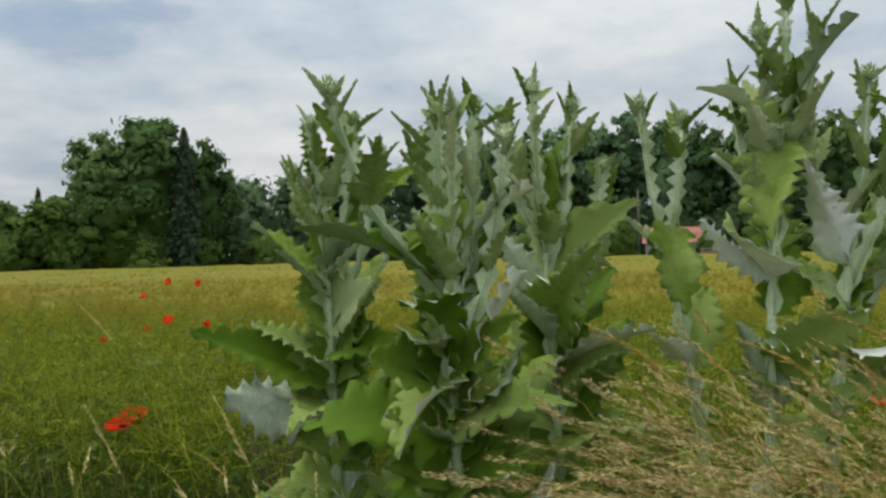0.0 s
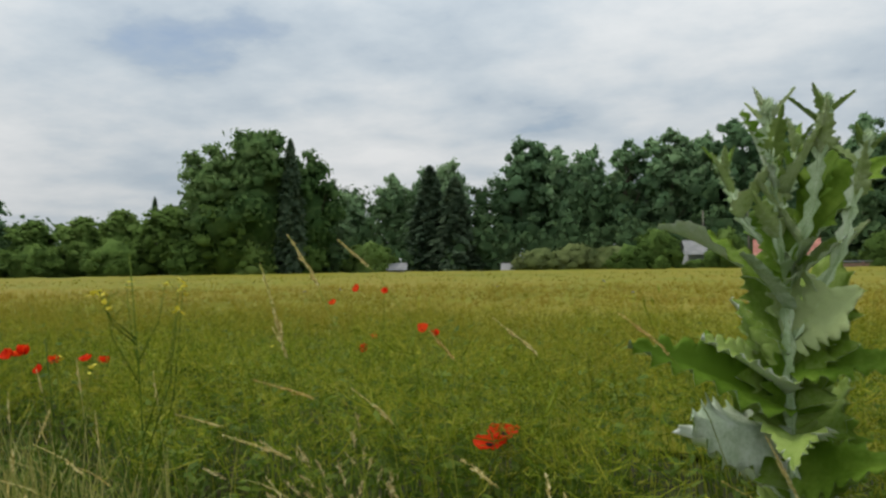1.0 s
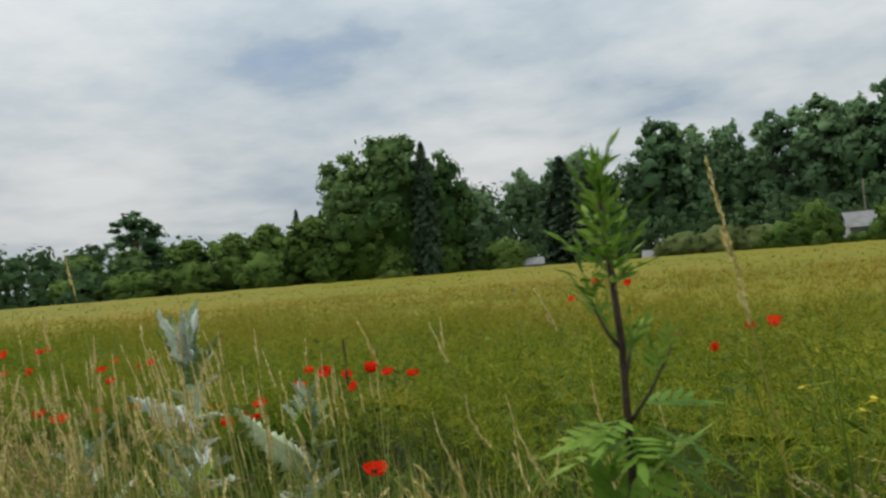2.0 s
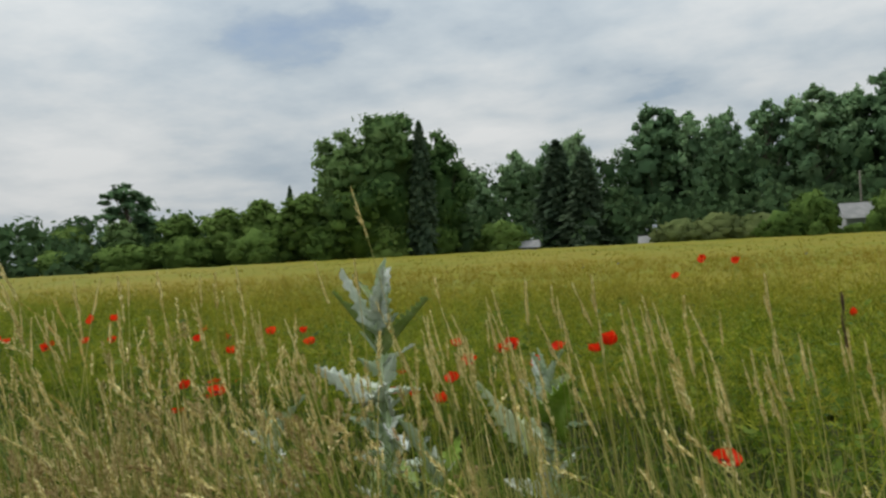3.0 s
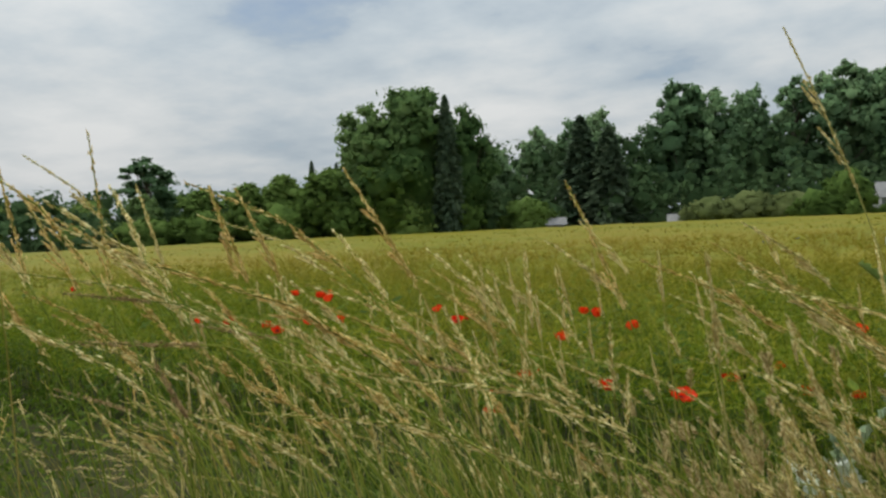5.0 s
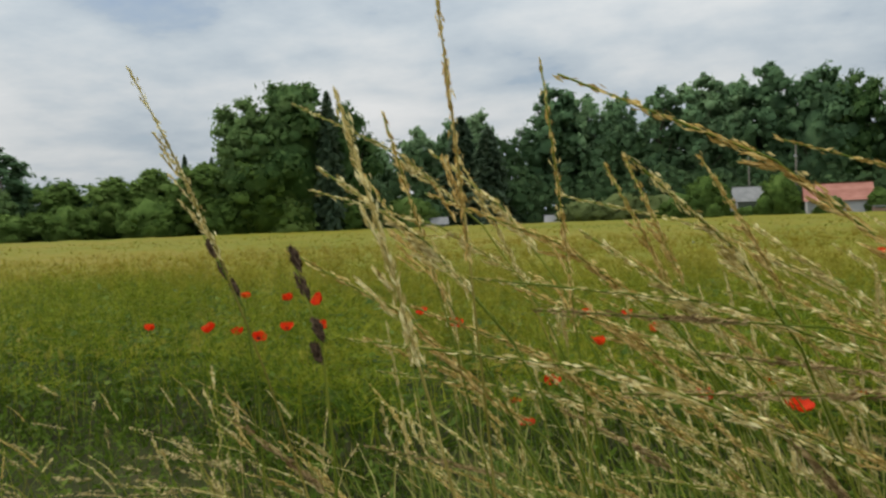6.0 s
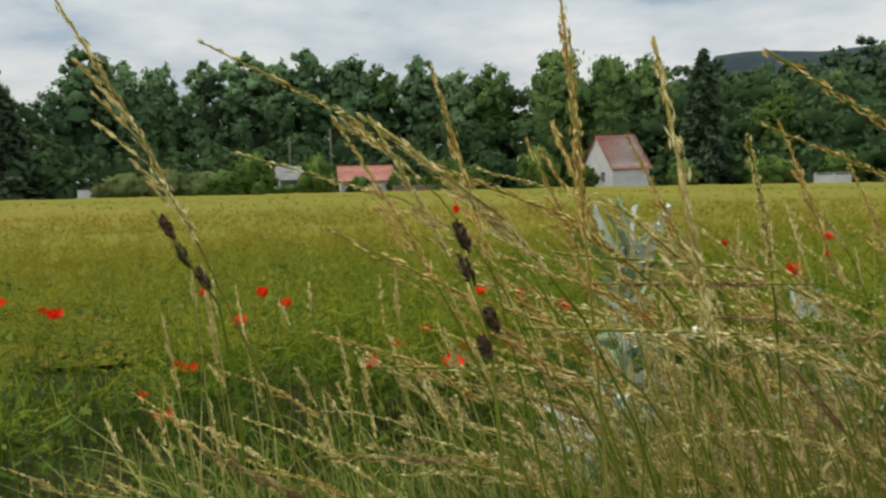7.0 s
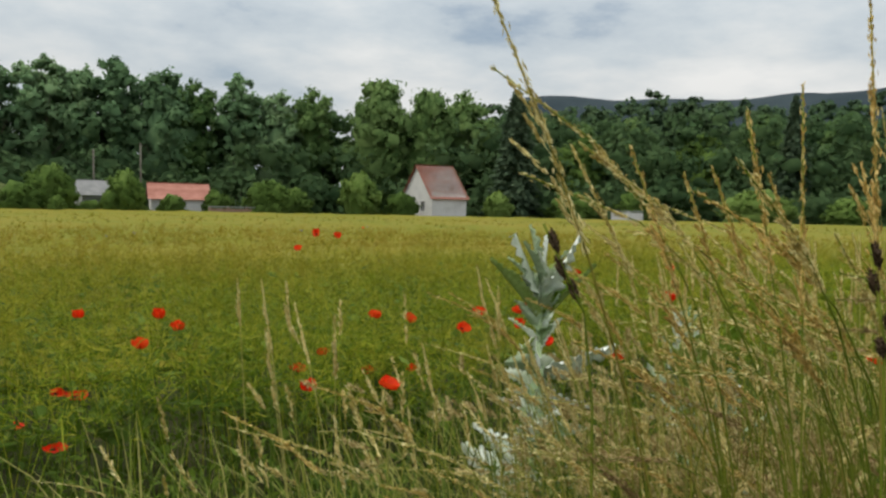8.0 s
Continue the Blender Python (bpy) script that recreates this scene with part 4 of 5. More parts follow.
TALL = "tall branching grey-green thistle with woolly lobed leaves and spiny buds"
thistle(-1.05, 2.86, 41, TALL, [(-1.13, 2.80, 2.03), (-0.95, 2.80, 2.04), (-1.28, 2.95, 1.86), (-0.84, 2.76, 1.90), (-1.02, 2.98, 1.93)], 1.42, 20, 0.44, 0.3,
        [(1.40, (-1.50, 2.98, 1.70), 0.32, -0.7), (1.02, (-1.60, 2.68, 1.23), 0.9, -0.7), (1.02, (-0.90, 3.02, 1.56), 1.1, 0.2), (0.95, (-1.22, 3.02, 1.42), 1.1, -0.2), (0.75, (-1.20, 3.04, 1.18), 1.3, -0.2), (0.72, (-0.85, 3.04, 1.12), 1.3, 0.2), (0.95, (-1.40, 2.55, 1.02), 1.0, 2.3), (1.15, (-0.72, 2.75, 1.22), 1.1, 0.7), (1.45, (-0.78, 2.90, 1.90), 0.7, 0.3), (1.76, (-1.22, 2.90, 2.05), 0.95, 0.3)])
thistle(-0.47, 2.30, 43, TALL, [(-0.50, 2.24, 1.94), (-0.44, 2.17, 1.93), (-0.78, 2.08, 1.99), (-0.30, 2.30, 1.86), (-0.58, 2.40, 1.88), (-0.40, 2.34, 1.97)], 1.28, 21, 0.42, 0.3,
        [(1.45, (-0.89, 2.10, 1.64), 0.38, -0.9), (1.05, (-0.64, 2.46, 1.52), 1.1, 0.2), (1.0, (-0.30, 2.46, 1.48), 1.1, -0.2), (0.85, (-0.47, 2.46, 1.34), 1.2, 0.1), (1.15, (-0.58, 1.96, 1.02), 1.1, 0.2), (1.05, (-0.10, 2.10, 1.10), 1.1, 0.8), (1.50, (-0.24, 2.40, 1.74), 0.7, 0.2), (1.35, (-0.60, 2.42, 1.70), 0.7, 0.2), (1.0, (-0.9, 2.1, 1.05), 1.1, -0.8), (0.80, (-0.72, 2.50, 1.22), 1.3, -0.3), (0.80, (-0.18, 2.50, 1.20), 1.3, 0.3), (0.70, (-0.45, 2.44, 1.06), 1.4, 0.0), (1.3, (-0.42, 1.92, 1.40), 1.0, 2.2)])
thistle(-0.19, 2.88, 44, TALL, [(-0.28, 2.86, 2.12), (-0.13, 2.80, 2.04), (-0.40, 2.86, 2.03), (-0.02, 2.88, 1.82)], 1.38, 18, 0.44, 0.3,
        [(1.35, (0.06, 2.80, 1.72), 0.45, 0.9), (0.85, (-0.42, 3.06, 1.28), 1.3, -0.3), (0.85, (0.06, 3.06, 1.26), 1.3, 0.3), (1.05, (-0.36, 3.04, 1.50), 1.1, 0.1), (1.0, (-0.04, 3.04, 1.48), 1.1, -0.1), (1.10, (0.14, 2.70, 1.24), 1.0, 0.2), (1.62, (-0.12, 2.98, 2.02), 0.8, 0.2), (1.25, (-0.08, 2.55, 1.52), 1.1, 2.1)])
thistle(0.36, 2.96, 45, TALL, [(0.11, 2.96, 2.05), (0.26, 2.92, 1.98)], 1.50, 4, 0.36, 0.4, [(1.62, (0.26, 2.82, 1.30), 0.8, 0.3), (1.1, (0.12, 2.75, 1.22), 1.0, 0.3)], True)
thistle(0.49, 2.86, 46, TALL, [(0.61, 2.85, 2.40), (0.52, 2.88, 2.26), (0.70, 2.84, 2.24), (0.42, 2.86, 2.08), (0.66, 2.90, 2.05)], 1.66, 7, 0.40, 0.5,
        [(1.92, (0.32, 2.80, 2.10), 0.42, -0.9), (1.84, (0.34, 2.86, 2.01), 0.42, -0.7), (1.95, (0.80, 2.80, 2.30), 0.5, 0.6), (1.50, (0.42, 3.0, 1.90), 1.0, 0.1), (1.88, (0.50, 2.72, 1.55), 1.1, 0.1), (1.42, (0.30, 2.70, 1.62), 0.8, 2.2), (1.2, (0.78, 2.65, 1.30), 1.0, 2.4)])
thistle(0.70, 2.88, 47, TALL, [(0.86, 2.85, 2.08), (0.96, 2.82, 2.0), (0.66, 2.84, 1.92), (1.05, 2.9, 1.9)], 1.35, 7, 0.42, 0.4,
        [(1.15, (0.90, 2.55, 1.22), 0.9, 2.6), (1.45, (0.62, 2.70, 1.80), 0.8, 0.6), (1.3, (1.1, 2.7, 1.6), 1.0, 0.4)])
YOUNG = "young silvery thistle with broad woolly leaves in the field margin"
young_thistle(-6.25, 3.18, 1.49, 51, YOUNG, 34, 0.27, [(1.02, (-6.58, 3.20, 1.29), 0.40, 0.15), (1.00, (-5.92, 3.14, 1.25), 0.45, 0.15), (1.12, (-6.42, 3.14, 1.46), 0.6, 2.6), (1.12, (-6.27, 3.30, 1.48), 0.75, 0.1), (1.14, (-6.13, 3.06, 1.45), 0.7, 2.5), (0.80, (-6.48, 2.92, 0.98), 0.8, 2.2), (0.75, (-6.02, 2.90, 0.95), 0.8, 2.4)])
young_thistle(-5.35, 3.10, 1.10, 52, YOUNG, 32, 0.27, [(0.6, (-5.5, 2.8, 0.98), 0.8, 2.2), (0.7, (-5.1, 2.9, 1.0), 0.8, 2.0)])
young_thistle(-6.62, 2.75, 0.86, 53, YOUNG, 10, 0.44)
young_thistle(-5.62, 2.55, 0.80, 54, YOUNG, 10, 0.42)


# ---- poppies ----
def petal_mesh(seed):
    rng = np.random.default_rng(seed)
    n, m = 7, 7
    v = []
    for i in range(n):
        u = i / (n - 1)
        for j in range(m):
            s = -1 + 2 * j / (m - 1)
            w = 0.030 * math.sin(math.pi * (0.10 + 0.62 * u)) ** 0.8
            r = 0.002 + 0.040 * u * (1 - 0.16 * s * s)
            v.append((r, s * w, 0.020 * u ** 1.4 + 0.006 * s * s * u + 0.0028 * math.sin(s * 9 + seed) * u + rng.normal(0, 0.0008)))
    f = []
    for i in range(n - 1):
        for j in range(m - 1):
            a = i * m + j
            f += [(a, a + m, a + m + 1), (a, a + m + 1, a + 1)]
    return mesh_from("petal", v, f, POPPY, smooth=True)


PETALS = [petal_mesh(s) for s in (1, 2, 3)]


def poppy_pattern(seed, h, tilt, cup):
    rng = np.random.default_rng(seed)
    ob = thing("poppy", 0, 0, 0, "bright red poppy flower on a thin hairy green stem", "flower", "poppies")
    z = np.linspace(0, 1, 7)
    line = np.column_stack((0.10 * z ** 2 + 0.02 * np.sin(z * 5), 0.03 * np.sin(z * 4 + seed), z * h))
    part("stem", tube(line, np.linspace(0.0024, 0.0016, 7), 5), GREENSTEM, ob)
    head = Matrix.Translation(line[-1]) @ Matrix.Rotation(tilt, 4, "X")
    for k in range(4):
        p = part("petal", PETALS[k % 3], None, ob)
        p.matrix_basis = head @ Matrix.Rotation(k * math.pi / 2 + rng.normal(0, 0.15), 4, "Z") @ Matrix.Rotation(-cup + rng.normal(0, 0.12), 4, "Y") @ Matrix.Scale(1.0 if k % 2 else 1.12, 4)
    c = part("centre", join([ball((0, 0, 0.007), 0.006, 1.2), diamonds(*(lambda d: (d * 0.008 + [0, 0, 0.008], d * 0.004, unit(np.cross(d, [0, 0, 1])) * 0.0014))(unit(rng.normal(size=(40, 3)) * [1, 1, 0.4])))]), POPPY_CENTRE, ob, "black stamens")
    c.matrix_basis = head
    for k in range(3):
        a = rng.uniform(0, 6.28)
        b = line[k + 1]
        n = 7
        c0 = np.array([b + np.array([math.cos(a), math.sin(a), 0.6]) * 0.016 * i for i in range(n)])
        d = unit(np.tile([math.cos(a), math.sin(a), 0.5], (n, 1)) + np.where(np.arange(n) % 2, 1, -1)[:, None] * np.array([-math.sin(a), math.cos(a), 0]))
        part("leaf", join([ribbons(c0[None], np.array([[-math.sin(a), math.cos(a), 0.1]]), 0.004), diamonds(c0 + d * 0.012, d * 0.016, np.cross(d, [0, 0, 1]) * 0.005)]), WEED, ob, smooth=False)
    return ob


POPPIES = [poppy_pattern(1, 0.80, radians(28), 0.35), poppy_pattern(2, 0.80, radians(10), 0.65), poppy_pattern(3, 0.80, radians(50), 0.3), poppy_pattern(4, 0.80, radians(18), 0.9)]
# places in the margin and in the crop: x, y, height of the flower
BED_A = [(-5.12, 3.44, 1.03), (-5.8, 3.89, 0.94), (-3.57, 6.24, 0.91), (-4.08, 6.08, 0.88), (-2.15, 3.17, 0.77), (-5.49, 8.63, 1.22), (-5.73, 8.52, 1.05), (-3.62, 4.82, 0.92), (1.09, 3.7, 0.82), (0.87, 3.12, 0.8), (-3.28, 5.24, 1.04), (-5.74, 4.05, 0.82), (-6.53, 4.63, 0.84), (-5.96, 3.5, 0.82)]
BED_B = [(-5.73, 4.55, 0.84), (-9.04, 4.74, 0.84), (-4.54, 2.57, 0.78), (-11.3, 4.45, 0.82), (-7.2, 3.04, 0.8), (-6.15, 4.07, 0.82)]
BED_C = [(-5.84, 3.08, 0.8), (-5.15, 8.85, 1.18), (-10.13, 4.06, 0.84), (-11.3, 5.69, 0.92), (-7.48, 3.07, 0.8), (-7.75, 4.51, 0.84), (-5.49, 4.47, 0.84), (-7.88, 4.28, 0.95), (-10.24, 3.71, 0.94)]
BED_D = [(-10.51, 5.06, 0.97), (-6.93, 4.43, 0.65), (-6.75, 4.13, 0.6), (-15.17, 6.07, 0.92), (-9.22, 5.24, 0.78), (-9.42, 5.15, 0.86), (-10.47, 4.31, 0.82), (-10.19, 4.5, 0.84), (-9.97, 4.58, 0.84)]
BED_E = [(-8.03, 4.03, 0.85), (-8.36, 4.44, 0.56), (-8.28, 4.15, 0.61), (-8.6, 4.33, 0.45), (-8.41, 3.89, 0.45), (-7.17, 4.31, 0.62), (-6.53, 3.99, 0.61), (-6.22, 4.7, 0.8), (-8.22, 5.1, 0.86), (-9.82, 4.21, 1.05), (-0.17, 19.9, 0.95)]
rng = np.random.default_rng(61)
for bed in (BED_A, BED_B, BED_C, BED_D, BED_E):
    for x, y, h in bed:
        k = h / 0.80
        big = rng.uniform(1.05, 1.4) if y < 4.2 or x < -4.5 else rng.uniform(0.8, 1.1)
        m = Matrix.Translation((x, y, 0)) @ Matrix.Rotation(rng.uniform(-0.9, 0.9), 4, "Z") @ Matrix.Diagonal((big, big, k, 1))
        m = m @ Matrix.Translation((-0.11, 0, 0))
        copy_thing(POPPIES[int(rng.integers(4))], m)
for x, y, h in ((-2.16, 3.16, 0.76), (-2.11, 3.20, 0.80)):
    copy_thing(POPPIES[0], Matrix.Translation((x, y, 0)) @ Matrix.Diagonal((1.75, 1.75, h / 0.8, 1)) @ Matrix.Translation((-0.11, 0, 0)))
for ob in POPPIES:
    for o in (*ob.children_recursive, ob):
        bpy.data.objects.remove(o)


# ---- margin grass ----
def grass_stalks(rng, x, y, h, lean, head, spikelets, fat=1.0, stem_w=0.0030, grain=1.0):
    """Ripe stalks that nod downwind, with loose or narrow heads. Returns stems and heads apart."""
    n = len(x)
    ang = math.pi + rng.normal(0, 0.75, n)
    k = 6
    u = np.linspace(0, 1, k)
    l = (lean * h)[:, None]
    reach = l * (0.25 * u + 0.75 * u ** 2.6)[None]
    px = x[:, None] + np.cos(ang)[:, None] * reach
    py = y[:, None] + np.sin(ang)[:, None] * reach
    pz = h[:, None] * u[None] - 0.45 * l * (u ** 4)[None]
    p = np.stack((px, py, pz), 2)
    side = np.stack((-np.sin(ang), np.cos(ang), rng.normal(0, 0.2, n)), 1) + rng.normal(0, 0.5, (n, 3)) * [1, 1, 0]
    stems = ribbons(p, side, np.linspace(stem_w * 1.25, stem_w * 0.6, k))
    m = n * spikelets
    who = np.repeat(np.arange(n), spikelets)
    t = rng.uniform(0, 1, m)
    f = 1 - head[who] * t / h[who]
    idx = np.clip((f * (k - 1)).astype(int), 0, k - 2)
    w = (f * (k - 1) - idx)[:, None]
    c = p[who, idx] * (1 - w) + p[who, idx + 1] * w
    d = unit(p[who, idx + 1] - p[who, idx])
    out = unit(rng.normal(size=(m, 3)))
    spread = (0.004 + 0.016 * rng.uniform(0, 1, m) * np.sin(np.pi * np.clip(t, 0.05, 1)))[:, None] * fat
    c = c + out * spread
    a = unit(d + 0.45 * out + [0, 0, -0.1]) * rng.uniform(0.0045, 0.009, m)[:, None] * grain
    b = unit(np.cross(a, rng.normal(size=(m, 3)))) * rng.uniform(0.0011, 0.0021, m)[:, None] * grain
    return stems, diamonds(c, a, b)


def blades(rng, x, y, h, w=0.006):
    """Green and dry grass leaves."""
    n = len(x)
    a = rng.uniform(0, 2 * np.pi, n)
    out = np.stack((np.cos(a) - 0.35, np.sin(a), np.zeros(n)), 1)
    u = np.array([0, 0.4, 0.75, 1.0])
    bend = rng.uniform(0.15, 0.75, n)
    foot = np.stack((x, y, np.zeros(n)), 1)
    p = foot[:, None] + out[:, None] * (h * bend)[:, None, None] * (u ** 2)[None, :, None] + np.array([0, 0, 1.0]) * (h[:, None] * (u - bend[:, None] * 0.42 * u ** 3))[..., None]
    return ribbons(p, np.stack((-np.sin(a), np.cos(a), np.zeros(n)), 1) + rng.normal(0, 0.3, (n, 3)), np.array([0.9, 1.0, 0.6, 0.1]) * w)


def near_rows(rng, n, x0, x1, y0, y1, power=1.0):
    x = rng.uniform(x0, x1, n)
    return x, y0 + (y1 - y0) * rng.uniform(0, 1, n) ** power


def clumped(rng, n, x0, x1, y0, y1):
    """Places that gather in tussocks."""
    k = max(6, n // 22)
    cx, cy = near_rows(rng, k, x0, x1, y0, y1)
    who = rng.integers(0, k, n)
    return cx[who] + rng.normal(0, 0.10, n), np.clip(cy[who] + rng.normal(0, 0.10, n), 0.6, 3.6)


rng = np.random.default_rng(71)
# tall ripe grass along the margin
sets_stem, sets_head, sets_pale = [], [], []
for n, x0, x1, y0, y1, hm, hs, ln in (
    (100, -7.0, -5.7, 0.95, 1.9, 1.0, 0.15, 0.16), (90, -7.0, -5.7, 0.95, 2.1, 0.88, 0.14, 0.20), (90, -7.0, -5.7, 1.6, 2.6, 0.94, 0.15, 0.18), (50, -5.2, -4.2, 0.95, 1.4, 1.05, 0.14, 0.45), (110, -12.0, -7.8, 1.4, 2.6, 0.80, 0.14, 0.6),
    (620, 0.45, 2.6, 1.4, 2.3, 1.18, 0.14, 0.62), (520, 0.45, 2.6, 1.5, 2.4, 1.36, 0.14, 0.6), (150, -4.2, 0.2, 1.5, 2.8, 0.84, 0.14, 0.40)):
    x, y = clumped(rng, n, x0, x1, y0, y1)
    s, q = grass_stalks(rng, x, y, np.maximum(rng.normal(hm, hs, n), 0.35), np.abs(rng.normal(ln, 0.16, n)), rng.uniform(0.07, 0.13, n), 44, 0.62, 0.0032, 1.25)
    sets_stem.append(s)
    sets_head.append(q)
for n, x0, x1, y0, y1, hm, hs, ln in ((110, -7.8, -5.0, 1.0, 1.9, 1.20, 0.12, 0.20), (50, -7.6, -4.9, 1.1, 1.8, 1.42, 0.09, 0.18), (40, -5.0, -4.0, 0.95, 1.3, 1.30, 0.12, 0.50), (60, -6.2, -4.3, 1.5, 2.4, 1.22, 0.12, 0.07), (24, -10.0, -7.8, 1.6, 2.4, 1.0, 0.12, 0.3), (60, -4.2, 0.0, 1.6, 2.8, 1.0, 0.12, 0.3)):
    x, y = clumped(rng, n, x0, x1, y0, y1)
    s, q = grass_stalks(rng, x, y, np.maximum(rng.normal(hm, hs, n), 0.4), np.abs(rng.normal(ln, 0.1, n)), rng.uniform(0.08, 0.15, n), 56, 0.36, 0.0034, 1.2)
    sets_stem.append(s)
    sets_pale.append(q)
n = 170
x, y = clumped(rng, n, -6.6, -5.4, 1.25, 2.2)
brown_stems, brown_heads = grass_stalks(rng, x, y, np.maximum(rng.normal(0.96, 0.12, n), 0.5), np.abs(rng.normal(0.78, 0.18, n)), rng.uniform(0.07, 0.12, n), 90, 0.8, 0.0032, 1.5)
sets_stem.append(brown_stems)
stuff("brown_grass_heads", brown_heads, BROWNHEAD, "short fluffy brown seed heads among the margin grass", "grass")
stuff("grass_stems", join(sets_stem[4:7] + sets_stem[9:10]), STRAW, "dry straw-coloured grass stalks along the field margin", "grass")
stuff("green_grass_stems", join(sets_stem[:4] + sets_stem[7:9] + sets_stem[10:]), GREENSTEM, "yellow-green grass stalks along the field margin", "grass")
stuff("grass_heads", join(sets_head), FLUFF, "brownish ripe seed heads of the margin grass", "grass")
stuff("grass_spikes", join(sets_pale), PALESPIKE, "pale narrow seed spikes of the margin grass", "grass")
n = 11000
x, y = clumped(rng, n, -8.2, 3, 0.9, 2.9)
stuff("grass_blades", blades(rng, x, y, rng.uniform(0.25, 0.75, n)), BLADE, "green grass blades under the ripe stalks", "grass")
n = 4200
x, y = clumped(rng, n, -8.4, -3.4, 1.2, 3.0)
stuff("tall_grass_blades", blades(rng, x, y, rng.uniform(0.50, 0.98, n), 0.0085), BLADE, "long green grass blades between the stalks", "grass")
n = 340
x, y = clumped(rng, n, -7.1, -5.6, 1.2, 2.7)
fluffy_stems, fluffy_heads = grass_stalks(rng, x, y, np.maximum(rng.normal(0.88, 0.14, n), 0.5), np.abs(rng.normal(0.34, 0.18, n)), rng.uniform(0.06, 0.10, n), 80, 0.95, 0.0032, 1.5)
stuff("fluffy_grass_stems", fluffy_stems, GREENSTEM, "soft green stalks of the fluffy margin grass", "grass")
stuff("fluffy_grass_heads", fluffy_heads, FLUFF, "short fluffy cream seed heads low in the margin", "grass")
n = 1500
x, y = clumped(rng, n, -8, 3, 1.0, 2.4)
stuff("dry_grass", blades(rng, x, y, rng.uniform(0.2, 0.7, n), 0.004), STRAW, "matted dry grass leaves in the margin", "grass")


def weeds(rng, x, y, h):
    """Low leafy weeds at the foot of the crop."""
    n, k = len(x), 14
    who = np.repeat(np.arange(n), k)
    m = len(who)
    c = np.stack((x[who] + rng.normal(0, 0.05, m), y[who] + rng.normal(0, 0.05, m), h[who] * rng.uniform(0.1, 1, m)), 1)
    d = cone_dirs(rng, m, 0.4)
    s = rng.uniform(0.012, 0.04, m)[:, None]
    foot = np.stack((x, y, np.zeros(n)), 1)
    tip = foot + np.column_stack((rng.normal(0, 0.05, (n, 2)), h))
    return join([diamonds(c + d * s, d * s, unit(np.cross(d, rng.normal(size=(m, 3)))) * s * 0.32), ribbons(np.stack((foot, tip), 1), cone_dirs(rng, n, 0), np.array([0.005, 0.002]))])


n = 2800
x, y = near_rows(rng, n, -17, 6, 1.3, 4.4)
keep = y < np.where(x < -4.4, 4.4, 3.6)
x, y = x[keep], y[keep]
n = len(x)
x2, y2 = near_rows(rng, 160, -5.0, 1.5, 2.8, 3.5)
x3 = rng.uniform(-18, 7, 1500)
y3 = edge_of_field(x3) + rng.uniform(-1.0, 1.9, 1500)
stuff("weeds", weeds(rng, np.concatenate((x, x2, x3)), np.concatenate((y, y2, y3)), np.concatenate((rng.uniform(0.2, 0.62, n), rng.uniform(0.4, 0.75, 160), rng.uniform(0.15, 0.45, 1500)))), WEED, "low dark green leafy weeds at the field edge", "weeds")


